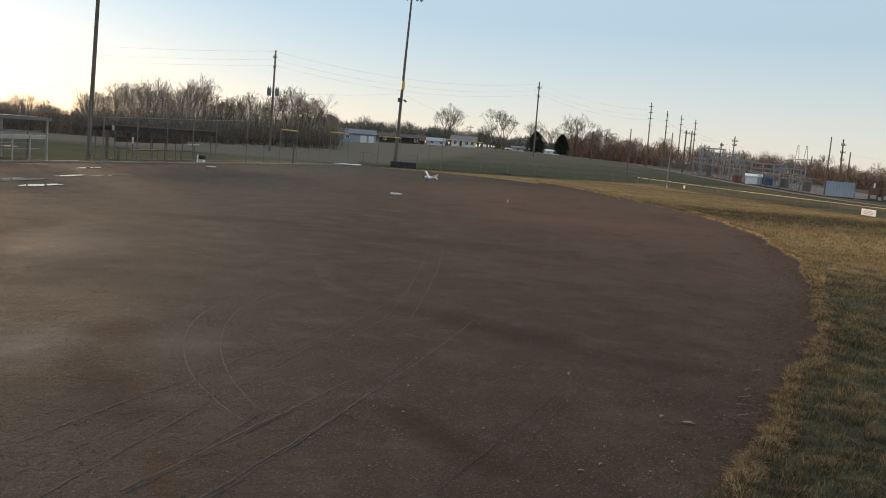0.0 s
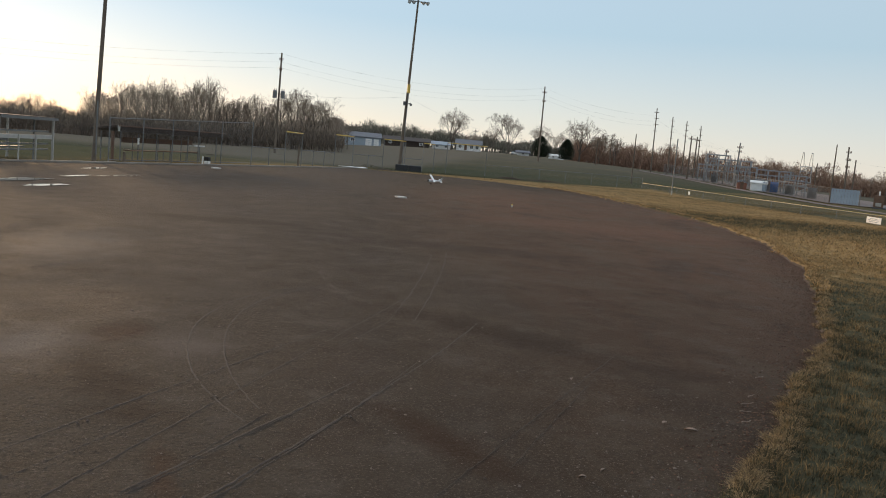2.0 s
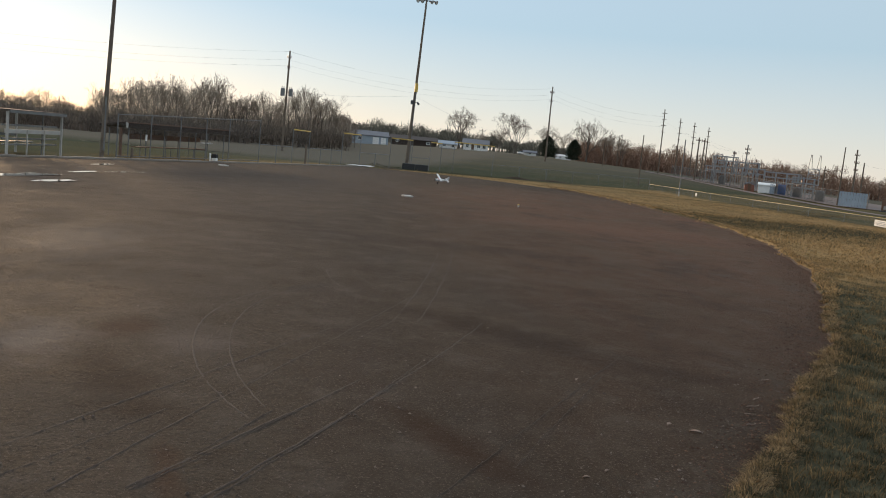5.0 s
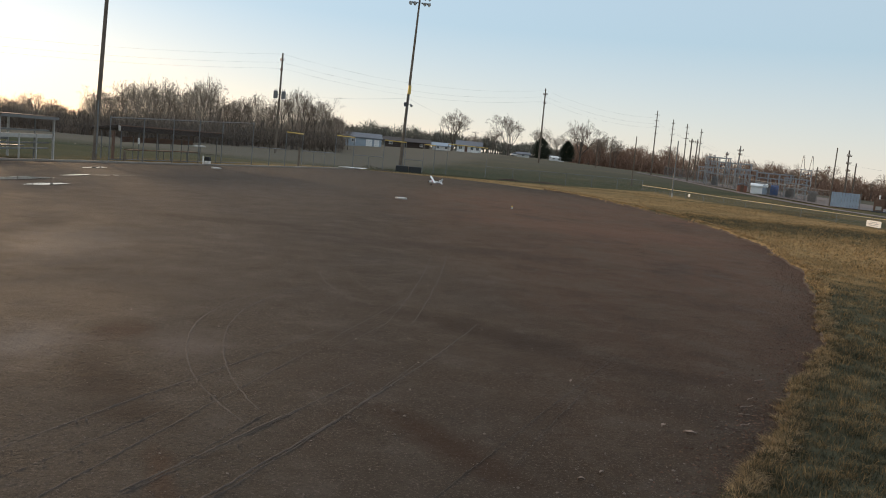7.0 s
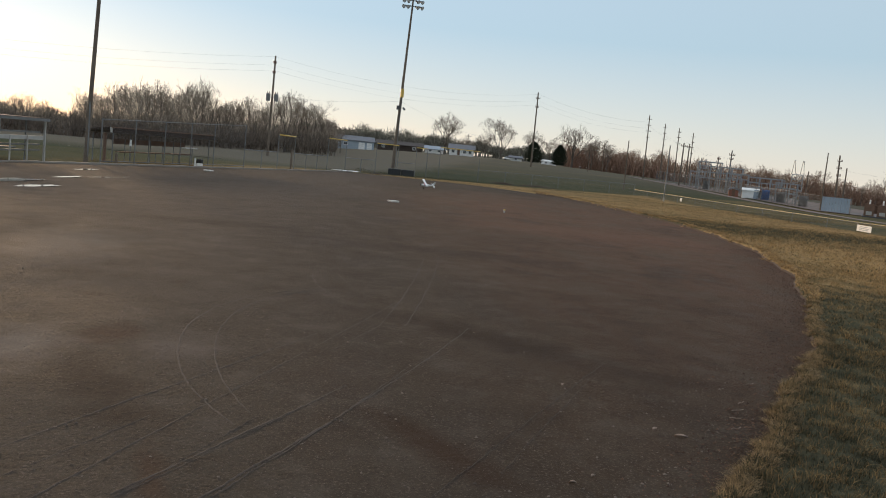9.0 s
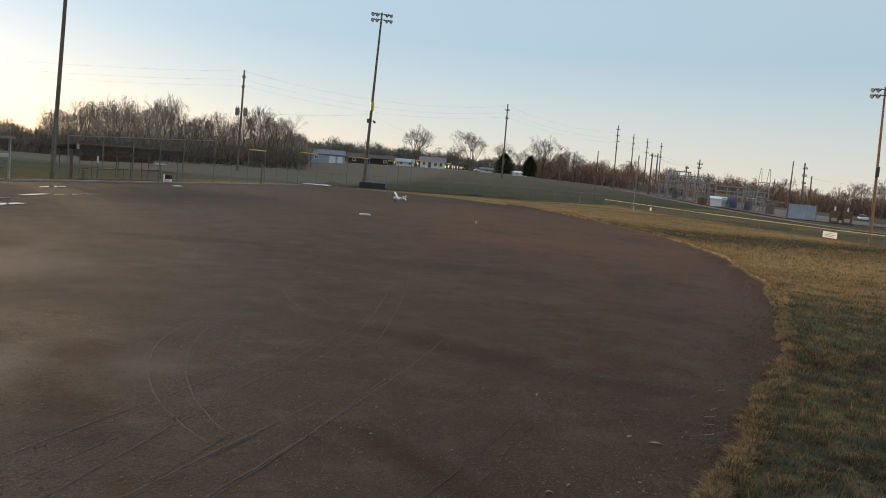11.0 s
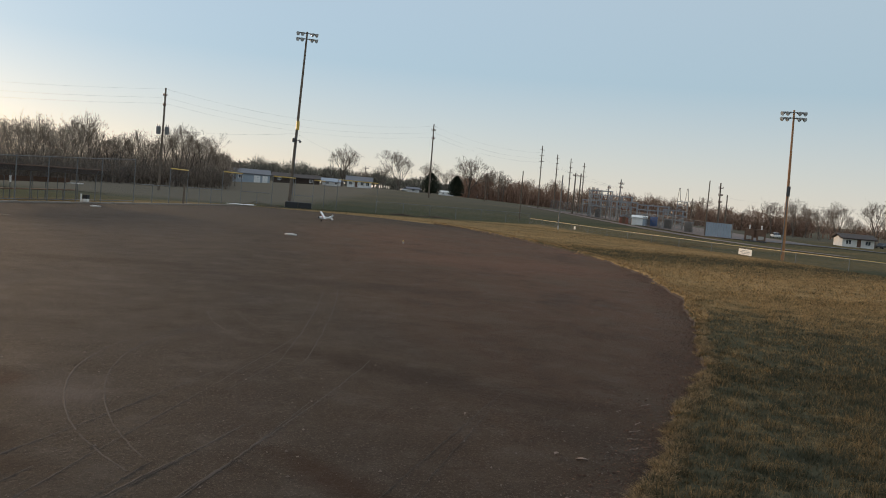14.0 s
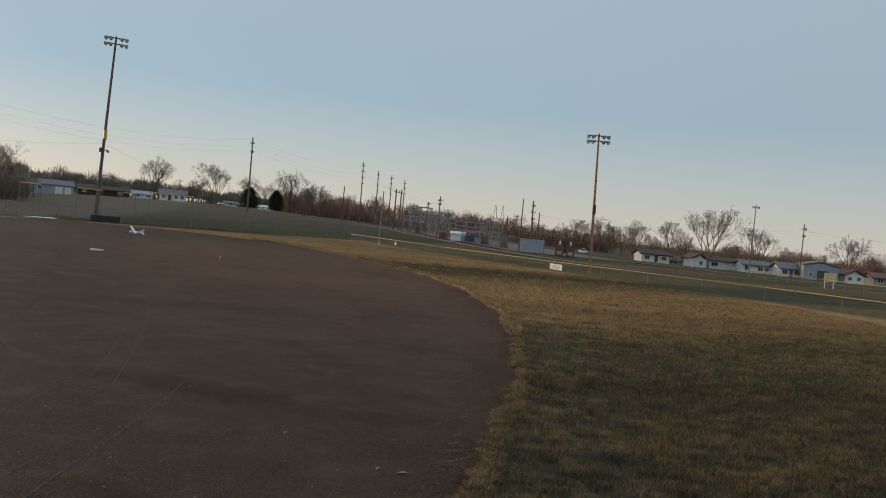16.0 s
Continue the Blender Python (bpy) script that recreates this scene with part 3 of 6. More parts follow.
def bare_tree(seed, height, angle, depth=6, twig_mat=None, least=0.011, **more):
    rng = random.Random(seed)
    wood, fine = grow(rng, height, angle, depth, **more)
    top = max(b.z for _, b, _, _ in wood + fine)
    k = height / top
    wood, fine = ([(a * k, b * k, ra, rb) for a, b, ra, rb in part_] for part_ in (wood, fine))
    t = thing("tree", (0, 0, 0), "bare leafless deciduous tree with grey-brown branches", "tree")
    part("trunk", pydata("trunk", *sticks(wood, 5), M_BARK, True), M_BARK, t)
    part("crown", pydata("crown", *sticks(fine, 2, least), twig_mat or M_TWIG), M_TWIG, t, "crown of fine bare twigs")
    return t


def place_tree(proto, az, dist, scale=1.0, turn=0.0, label="", group=""):
    proto.scale = (scale, scale, scale)
    c = copy_thing(proto, pose(*spot(az, dist), 0, 0, turn))
    proto.scale = (1, 1, 1)
    tagged(c, label, "", group)
    return c


def evergreen(az, dist, height, width, seed):
    rng = random.Random(seed)
    t = thing("evergreen_tree", spot(az, dist), "dark dense rounded cedar on the far lawn", "tree")
    part("trunk", one_rod((0, 0, -0.1), (0, 0, height * 0.5), 0.13, 0.05), M_BARK, t)
    verts, faces = [], []
    for i in range(5200):
        h = rng.uniform(0.04, 1.0)
        r = width / 2 * math.sin(math.pi * min(1.0, 0.22 + 0.78 * h)) ** 0.75 * rng.uniform(0.45, 1.05)
        a = rng.uniform(0, 2 * math.pi)
        c = Vector((r * math.cos(a), r * math.sin(a), h * height))
        d = Vector((math.cos(a), math.sin(a), rng.uniform(0.1, 1.2))).normalized() * rng.uniform(0.16, 0.34)
        s = Vector((-math.sin(a), math.cos(a), rng.uniform(-0.5, 0.5))) * rng.uniform(0.05, 0.11)
        o = len(verts)
        verts += [tuple(c - s), tuple(c + s), tuple(c + d)]
        faces.append((o, o + 1, o + 2))
    part("crown", pydata("crown", verts, faces, M_EVER), M_EVER, t)


def brush(name, label, az0, az1, d0, d1, heights, count, seed, material, width=0.05):
    """A tangled band of bare stems and twigs between two bearings."""
    rng = random.Random(seed)
    segs = []
    for i in range(count):
        az, dist = rng.uniform(az0, az1), rng.uniform(d0, d1)
        p = spot(az, dist, -0.1)
        h = heights(az) * (0.25 + 0.75 * rng.random() ** 1.6) * (0.86 + 0.28 * noise.noise((az * 1.3, 0, 0)))
        d = Vector((rng.uniform(-0.3, 0.3), rng.uniform(-0.3, 0.3), 1)).normalized()
        q = p + d * h * 0.45
        segs.append((p, q, width, width * 0.7))
        for k in range(9):
            e = (d * 0.8 + Vector((rng.uniform(-0.9, 0.9), rng.uniform(-0.9, 0.9), rng.uniform(-0.1, 0.5)))).normalized()
            o = p.lerp(q, rng.uniform(0.3, 1.0))
            m = o + e * h * rng.uniform(0.16, 0.34)
            segs.append((o, m, width * 0.6, width * 0.4))
            e2 = (e + Vector((rng.uniform(-0.8, 0.8), rng.uniform(-0.8, 0.8), 0.5))).normalized()
            segs.append((m, m + e2 * h * rng.uniform(0.12, 0.28), width * 0.4, width * 0.2))
    b = part(name, pydata(name, *sticks(segs, 2), material), material)
    tagged(b, label, "brush", kind="stuff")


def woods(name, label, az0, az1, d0, d1, heights, count, seed, material, width=0.03, strokes=80, spread=0.30):
    """A stand of bare trees with rounded, finely branched crowns."""
    rng = np.random.default_rng(seed)
    a_all, b_all, r_all = [], [], []
    for i in range(count):
        bearing, dist = rng.uniform(az0, az1), rng.uniform(d0, d1)
        p = np.array(spot(bearing, dist, -0.1))
        h = heights(bearing) * rng.uniform(0.72, 1.06)
        fork = p + np.array([rng.normal(0, 0.03) * h, rng.normal(0, 0.03) * h, h * rng.uniform(0.18, 0.34)])
        mid = p + np.array([0, 0, 0.60 * h])
        d = rng.normal(0, 1, (strokes, 3))
        d /= np.linalg.norm(d, axis=1)[:, None]
        r = rng.uniform(0.35, 1.0, strokes) ** 0.6
        c = mid + d * r[:, None] * np.array([spread * h, spread * h, 0.36 * h])
        out = c - fork
        out /= np.linalg.norm(out, axis=1)[:, None] + 1e-6
        out += rng.normal(0, 0.34, (strokes, 3)) + np.array([0, 0, 0.25])
        out /= np.linalg.norm(out, axis=1)[:, None]
        reach = (h * rng.uniform(0.05, 0.13, strokes))[:, None]
        a_all += [p[None], np.repeat(fork[None], 6, 0), c - out * reach]
        b_all += [fork[None], c[:6], c + out * reach * 0.6]
        r_all += [np.full(1, width * 2.6), np.full(6, width * 1.2), width * rng.uniform(0.3, 0.9, strokes)]
    a, b, r = np.concatenate(a_all), np.concatenate(b_all), np.concatenate(r_all)
    side = np.cross(b - a, rng.normal(0, 1, a.shape))
    side /= np.linalg.norm(side, axis=1)[:, None] + 1e-9
    v = np.stack([a - side * r[:, None], a + side * r[:, None], b + side * r[:, None] * 0.45, b - side * r[:, None] * 0.45], 1)
    n = len(a)
    me = bpy.data.meshes.new(name)
    me.vertices.add(n * 4)
    me.vertices.foreach_set("co", v.ravel())
    me.loops.add(n * 4)
    me.loops.foreach_set("vertex_index", np.arange(n * 4))
    me.polygons.add(n)
    me.polygons.foreach_set("loop_start", np.arange(n) * 4)
    me.update(calc_edges=True)
    me.materials.append(material)
    tagged(part(name, me, material), label, "woods", kind="stuff")


# ---- poles, wires, fences ----
def utility_pole(az, dist, height, label, arms=(), insulators=True, lean=(0, 0), r=0.15, transformers=False, turn=0.0, material=None):
    t = thing("utility_pole", spot(az, dist), label, "utility pole", "utility poles", turn)
    top = Vector((lean[0], lean[1], height))
    part("pole", one_rod((0, 0, -0.4), top, r, r * 0.62, n=12), material or M_WOODP, t)
    for z, w in arms:
        c = top * (z / height)
        arm = part("crossarm", one_box(c.x, c.y - r, z, w, 0.08, 0.09, 0.01), M_WOODP, t)
        if insulators:
            for sx in (-0.46, -0.2, 0.2, 0.46):
                part("insulator", one_rod((c.x + sx * w, c.y - r, z + 0.06), (c.x + sx * w, c.y - r, z + 0.26), 0.05, 0.035, n=8), M_INSUL, arm)
    if transformers:
        zt = height * 0.59
        c = top * (zt / height)
        for sx in (-0.48, 0.48):
            bm = bmesh.new()
            rod(bm, (c.x + sx, c.y - 0.1, zt - 0.5), (c.x + sx, c.y - 0.1, zt + 0.35), 0.27, n=16)
            rod(bm, (c.x + sx, c.y - 0.1, zt + 0.35), (c.x + sx, c.y - 0.1, zt + 0.45), 0.27, 0.16, n=16)
            can = part("transformer", bm, M_GALV, t, "grey cylindrical pole transformer")
            for k in (-0.12, 0.12):
                part("bushing", one_rod((c.x + sx + k, c.y - 0.1, zt + 0.4), (c.x + sx + k, c.y - 0.1, zt + 0.68), 0.05, 0.03), M_INSUL, can)
        part("bracket", one_box(c.x, c.y, zt, 0.9, 0.08, 0.08), M_GALV, t)
    return t


def wire(a, b, sag, label="thin overhead power wire", r=0.0048):
    a, b = Vector(a), Vector(b)
    pts = [a.lerp(b, i / 24) - Vector((0, 0, sag * 4 * (i / 24) * (1 - i / 24))) for i in range(25)]
    w = part("power_line", pydata("power_line", *tube(pts, r, 4), M_STEELD), M_STEELD)
    tagged(w, label, "power line", "overhead power lines")


def flood_pole(place, height, label, lean=(0, 0), turn=0.0, material=None, lamps=True, box_at=0.6, facing=1, r=0.17, k=0.6, box_mat=None):
    t = thing("light_pole", place, label, "light pole", "field light poles", turn)
    top = Vector((lean[0], lean[1], height))
    part("pole", one_rod((0, 0, -0.5), top, r, r * 0.5, n=14), material or M_WOODP, t)
    if lamps:
        for row, dz in enumerate((-0.15, -1.15 * k)):
            z = height + dz
            arm = part("crossarm", one_box(top.x, top.y - 0.12 * k, z, 2.5 * k, 0.11 * k, 0.12 * k, 0.005), M_STEELD, t)
            for i, sx in enumerate((-1.2, -0.5, 0.5, 1.2)):
                side = -0.75 if i < 2 else 0.85
                d = Vector((side, -0.72 * facing, -0.42)).normalized()
                c = Vector((top.x + sx * k, top.y - 0.2 * k, z - 0.05 * k))
                lamp = part("floodlight", flood_head(c, d, k), M_GALV, t, "round floodlight head", True)
                part("lens", one_rod(c + d * 0.50 * k, c + d * 0.53 * k, 0.30 * k, n=18), M_LENS, lamp)
    zb = height * box_at
    c = top * (zb / height)
    if lamps:
        part("control_box", one_box(c.x + 0.02, c.y - r - 0.06, zb, 0.5 * k, 0.36 * k, 1.4 * k, 0.02), box_mat or M_STEELD, t)
    part("conduit", one_rod((c.x, c.y - r, 0.3), (c.x, c.y - r, zb - 0.4), 0.035, n=6), M_GALV, t)
    return t


def flood_head(c, d, k):
    bm = bmesh.new()
    rod(bm, c - d * 0.18 * k, c + d * 0.10 * k, 0.11 * k, 0.14 * k, n=16)
    rod(bm, c + d * 0.10 * k, c + d * 0.50 * k, 0.14 * k, 0.33 * k, n=18)
    rod(bm, c - d * 0.02 * k, c + Vector((0, 0.1 * k, 0.14 * k)), 0.05 * k, n=6)
    return bm


def link_mesh(bm_len, height, gap, r=0.0020, z0=0.04):
    """Diagonal wires of a chain-link panel along +x."""
    segs = []
    n = int((bm_len + height) / gap)
    for i in range(n + 1):
        x = i * gap
        for s in (1, -1):
            x0, x1 = (x - height, x) if s == 1 else (x, x - height)
            a, b = Vector((x0, 0, z0)), Vector((x1, 0, height))
            lo, hi = 0.0, bm_len
            if min(x0, x1) < lo or max(x0, x1) > hi:
                def cut(p, q, lim):
                    f = (lim - p.x) / (q.x - p.x)
                    return p.lerp(q, f)
                if x0 < lo: a = cut(a, b, lo)
                if x1 < lo: b = cut(a, b, lo)
                if x0 > hi: a = cut(a, b, hi)
                if x1 > hi: b = cut(a, b, hi)
            if (b - a).length > 0.05:
                segs.append((a, b, r, r))
    return sticks(segs, 3)


def fence(points, heights, label, step, gap=0.16, cap=None, rail=True, group="chain-link fences", post_r=0.03, mesh_on=True, mid=False, wire_r=0.002, cap_r=0.027):
    """Chain-link fence along ground points: posts, rails and wire mesh, one thing for each run."""
    height, end = heights if isinstance(heights, tuple) else (heights, heights)
    for (ax, ay), (bx, by) in zip(points, points[1:]):
        length = math.hypot(bx - ax, by - ay)
        ang = math.atan2(by - ay, bx - ax)
        za, zb = ground_z(ax, ay), ground_z(bx, by)
        slope = math.atan2(zb - za, length)
        t = thing("chain_link_fence", (ax, ay, za), label, "fence", group)
        t.matrix_basis = pose(ax, ay, za) @ Matrix.Rotation(ang, 4, "Z") @ Matrix.Rotation(-slope, 4, "Y")
        n = max(1, round(length / step))
        for i in range(n + 1):
            x = i * length / n
            part("post", one_rod((x, 0, -0.25), (x, 0, height + (end - height) * i / n + 0.04), post_r, n=8), M_GALV, t)
        if rail:
            part("top_rail", one_rod((0, 0, height), (length, 0, end), 0.022, n=6), M_GALV, t)
        if mid:
            part("bottom_rail", one_rod((0, 0, 0.1), (length, 0, 0.1), 0.02, n=6), M_GALV, t)
        if cap:
            cbm = bmesh.new()
            rod(cbm, (0, 0, height + 0.012), (length, 0, end + 0.012), cap_r, n=8)
            part("cap", cbm, cap, t, "bright yellow plastic fence cap", True)
        if mesh_on:
            verts, faces = link_mesh(length, height, gap, wire_r)
            verts = [(x, y, z * (1 + (end / height - 1) * x / length)) for x, y, z in verts]
            part("wire_mesh", pydata("wire_mesh", verts, faces, M_WIRE if wire_r < 0.004 else M_GALV), M_WIRE, t)


# ---- buildings ----
def house(az, dist, width, depth, wall_h, roof_h, turn, walls, roof, label, openings=(), gable_x=True, eave=0.35, name="house", category="house", lift=0.0):
    """A gabled building; width along its local x, its front at -y. openings: kind, x, z, w, h."""
    wall_h, roof_h, width, depth = wall_h * 0.68, roof_h * 0.72, width * 0.82, depth * 0.85
    openings = [(k, x * 0.82, z * 0.7, w * 0.74, h * 0.68, m) for k, x, z, w, h, m in openings]
    t = thing(name, spot(az, dist, lift), label, category, "", turn)
    part("wall", one_box(0, depth / 2, wall_h / 2 - 0.2, width, depth, wall_h + 0.4, 0.02), walls, t)
    if gable_x:
        ends = [(-width / 2, 0), (-width / 2, depth), (width / 2, 0), (width / 2, depth)]
        ridge = (Vector((-width / 2 - eave, depth / 2, wall_h + roof_h)), Vector((width / 2 + eave, depth / 2, wall_h + roof_h)))
        lows = [Vector((-width / 2 - eave, -eave, wall_h - 0.08)), Vector((width / 2 + eave, -eave, wall_h - 0.08)), Vector((width / 2 + eave, depth + eave, wall_h - 0.08)), Vector((-width / 2 - eave, depth + eave, wall_h - 0.08))]
        slopes = ((lows[0], lows[1], ridge[1], ridge[0]), (lows[2], lows[3], ridge[0], ridge[1]))
        gables = [((-width / 2 + 0.01, 0.02, wall_h - 0.1), (-width / 2 + 0.01, depth - 0.02, wall_h - 0.1), (-width / 2 + 0.01, depth / 2, wall_h + roof_h - 0.12)), ((width / 2 - 0.01, 0.02, wall_h - 0.1), (width / 2 - 0.01, depth - 0.02, wall_h - 0.1), (width / 2 - 0.01, depth / 2, wall_h + roof_h - 0.12))]
        push = Vector((0.14, 0, 0))
    else:
        ridge = (Vector((0, -eave, wall_h + roof_h)), Vector((0, depth + eave, wall_h + roof_h)))
        lows = [Vector((-width / 2 - eave, -eave, wall_h - 0.08)), Vector((-width / 2 - eave, depth + eave, wall_h - 0.08)), Vector((width / 2 + eave, depth + eave, wall_h - 0.08)), Vector((width / 2 + eave, -eave, wall_h - 0.08))]
        slopes = ((lows[1], lows[0], ridge[0], ridge[1]), (lows[3], lows[2], ridge[1], ridge[0]))
        gables = [((-width / 2 + 0.02, 0.01, wall_h - 0.1), (width / 2 - 0.02, 0.01, wall_h - 0.1), (0, 0.01, wall_h + roof_h - 0.12)), ((-width / 2 + 0.02, depth - 0.01, wall_h - 0.1), (width / 2 - 0.02, depth - 0.01, wall_h - 0.1), (0, depth - 0.01, wall_h + roof_h - 0.12))]
        push = Vector((0, 0.14, 0))
    for g in gables:
        mid = sum((Vector(p) for p in g), Vector()) / 3
        sgn = 1 if (mid - Vector((0, depth / 2, 0))).dot(push) < 0 else -1
        vs = [Vector(p) for p in g] + [Vector(p) + push * sgn for p in g]
        part("gable", pydata("gable", [tuple(v) for v in vs], [(0, 1, 2), (5, 4, 3), (0, 3, 4, 1), (1, 4, 5, 2), (2, 5, 3, 0)], walls), walls, t)
    rbm = bmesh.new()
    for q in slopes:
        nrm = (q[1] - q[0]).cross(q[3] - q[0]).normalized()
        if nrm.z < 0:
            nrm = -nrm
        lo = [rbm.verts.new(v) for v in q]
        hi = [rbm.verts.new(v + nrm * 0.16) for v in q]
        for f in ((lo[0], lo[1], lo[2], lo[3]), (hi[3], hi[2], hi[1], hi[0])):
            rbm.faces.new(f)
        for i in range(4):
            rbm.faces.new((lo[i], hi[i], hi[(i + 1) % 4], lo[(i + 1) % 4]))
    bmesh.ops.recalc_face_normals(rbm, faces=rbm.faces[:])
    part("roof", rbm, roof, t)
    for kind, x, z, w, h, m in openings:
        if kind == "window":
            f = part("window", one_box(x, -0.02, z, w + 0.16, 0.10, h + 0.16, 0.01), M_WHITE, t)
            part("pane", one_box(x, -0.075, z, w, 0.02, h), M_GLASSD, f)
            part("mullion", one_box(x, -0.09, z, 0.05, 0.03, h), M_WHITE, f)
        else:
            d = part(kind, one_box(x, -0.03, z, w, 0.08, h, 0.01), m, t)
            for k in range(1, 4):
                if kind == "garage_door":
                    part("panel_joint", one_box(x, -0.075, z - h / 2 + k * h / 4, w * 0.96, 0.012, 0.03), M_GREYB, d)
    return t


def car(az, dist, turn, material, label):
    t = thing("car", spot(az, dist), label, "car", "parked cars", turn)
    t.scale = (0.62, 0.62, 0.62)
    bm = bmesh.new()
    box(bm, 0, 0, 0.62, 4.3, 1.7, 0.55, 0.12)
    part("body", bm, material, t)
    cb = bmesh.new()
    vs = bmesh.ops.create_cube(cb, size=1.0, matrix=Matrix.Translation((-0.2, 0, 1.13)) @ Matrix.Diagonal((2.4, 1.5, 0.55, 1)))["verts"]
    for v in vs:
        if v.co.z > 1.13:
            v.co.x = -0.2 + (v.co.x + 0.2) * 0.66
            v.co.y *= 0.86
    part("cabin", cb, M_GLASSD, t, "dark glazed cabin")
    part("roof_panel", one_box(-0.2, 0, 1.42, 1.5, 1.25, 0.05, 0.02), material, t)
    for x in (-1.35, 1.35):
        for y in (-0.8, 0.8):
            w = part("wheel", one_rod((x, y - 0.1, 0.31), (x, y + 0.1, 0.31), 0.31, n=18), M_BLACK, t)
            part("rim", one_rod((x, y - 0.11, 0.31), (x, y + 0.11, 0.31), 0.18, n=12), M_GALV, w)


ALONG = Vector((0.267, 0.964, 0))          # the way the first-base fence line runs
LINE_TURN = math.degrees(math.atan2(0.964, 0.267))


# ---- woods ----
PROTOS = [bare_tree(11 + i, 10.0, a, 5, least=0.013, bole=bo, thick=th, stems=st, keep=0.82, lift=0.16) for i, (a, bo, th, st) in enumerate((
    (17, 0.34, 0.7, (2, 3)), (22, 0.28, 0.75, (3, 4)), (15, 0.40, 0.65, (2, 3)), (25, 0.25, 0.85, (3, 4)), (19, 0.32, 0.6, (2, 4)), (27, 0.22, 0.8, (3, 4))))]
REDS = [bare_tree(31 + i, 10.0, a, 5, M_REDTWIG, 0.018, bole=bo, thick=0.7, stems=(3, 4), keep=0.82, lift=0.12) for i, (a, bo) in enumerate(((24, 0.2), (29, 0.16), (20, 0.25)))]
SHADE = [bare_tree(61 + i, 10.0, a, 6, least=0.012, bole=bo, thick=th, stems=st, keep=kp, lift=0.12, side=0.72) for i, (a, bo, th, st, kp) in enumerate((
    (27, 0.17, 0.85, (4, 5), 0.80), (32, 0.15, 0.95, (5, 6), 0.80), (23, 0.18, 0.8, (3, 5), 0.84), (35, 0.20, 1.15, (5, 6), 0.76)))]
for i, p in enumerate(REDS):
    p.matrix_basis = pose(*spot(-36 - i * 1.1, 140 + 3 * i), 0, 0, 40 * i)
for i, p in enumerate(SHADE):
    p.matrix_basis = pose(*spot(-33 - i * 1.1, 140 + 3 * i), 0, 0, 40 * i)
for i, p in enumerate(PROTOS):
    p.matrix_basis = pose(*spot(-30 - i * 0.9, 128 + 3 * i), 0, 0, 40 * i)


def left_top(az):
    """Height of the wood's edge by bearing."""
    if az < -21.3:
        return 5.6
    if az < -19.6:
        return 4.3
    if az < -18:
        return 7.5
    if az < -9.2:
        return 10.3 + 0.9 * math.sin(az * 1.9) - 1.5 * smooth(-14, -11, az)
    if az < -8.0:
        return 7.5
    return 9.0 - 3.4 * smooth(-6.5, -3.4, az)


wr = random.Random(5)
az = -33.0
k = 0
while az < -3.3:
    hgt = left_top(az) * wr.uniform(0.82, 1.05)
    place_tree(PROTOS[k % 6], az, wr.uniform(128, 150), hgt / 10.0, wr.uniform(0, 360), "bare grey-brown tree at the edge of the wood", "trees of the wood edge")
    az += wr.uniform(0.30, 0.54)
    k += 1
brush("undergrowth", "dense dark bare undergrowth of the wood", -34, -3.6, 133, 172, lambda a: 0.85 * left_top(a), 4200, 3, M_TWIG, 0.055)
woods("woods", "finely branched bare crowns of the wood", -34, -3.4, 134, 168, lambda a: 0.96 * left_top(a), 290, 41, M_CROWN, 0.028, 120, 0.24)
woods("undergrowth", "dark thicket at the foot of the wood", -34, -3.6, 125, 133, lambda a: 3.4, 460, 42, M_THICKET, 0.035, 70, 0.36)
woods("far_woods", "distant low treeline behind the wood", -42, -4, 330, 380, lambda a: 8.5, 380, 14, M_FARWOOD, 0.13, 50, 0.42)
woods("far_woods", "distant low dark wooded ridge", -6.5, 17, 330, 430, lambda a: 9.2 - 3.0 * smooth(-2, 10, a) + 0.9 * math.sin(a * 2.3), 560, 4, M_FARWOOD, 0.15, 64, 0.42)
brush("far_woods", "reddish-brown bare wood behind the substation", 11.5, 33.5, 185, 215, lambda a: 4.6 - 0.8 * smooth(20, 33, a), 2000, 6, M_REDTWIG, 0.06)
woods("far_woods", "reddish-brown rounded bare crowns behind the substation", 11.2, 34, 184, 218, lambda a: 5.7 - 0.9 * smooth(20, 33, a) + 0.5 * math.sin(a * 2.9), 400, 43, M_REDCROWN, 0.042, 120, 0.36)
woods("far_woods", "reddish-brown scrub behind the houses", 32.5, 56, 188, 230, lambda a: 4.4 + 0.8 * math.sin(a * 1.7), 380, 7, M_REDCROWN, 0.045, 90, 0.45)
for i in range(34):
    place_tree((REDS * 2 + PROTOS[:1])[i % 7], 12 + i * 0.66 + wr.uniform(-0.3, 0.3), wr.uniform(180, 215), wr.uniform(0.46, 0.68) - 0.06 * smooth(22, 34, 12 + i * 0.66), wr.uniform(0, 360), "bare tree in the wood behind the substation", "trees behind the substation")
for a, d, s, n in ((3.6, 168, 0.82, 3), (7.35, 182, 0.86, 5), (6.3, 190, 0.55, 1), (9.4, 196, 0.72, 0), (10.7, 196, 0.6, 4), (12.1, 184, 0.92, 3), (13.4, 186, 0.68, 1), (14.4, 182, 0.62, 2), (5.0, 205, 0.45, 4), (-4.0, 160, 0.5, 2)):
    place_tree(SHADE[n % 4], a, d, s * 1.04, n * 57 + a * 9, "tall bare shade tree on the far lawns", "lawn trees")
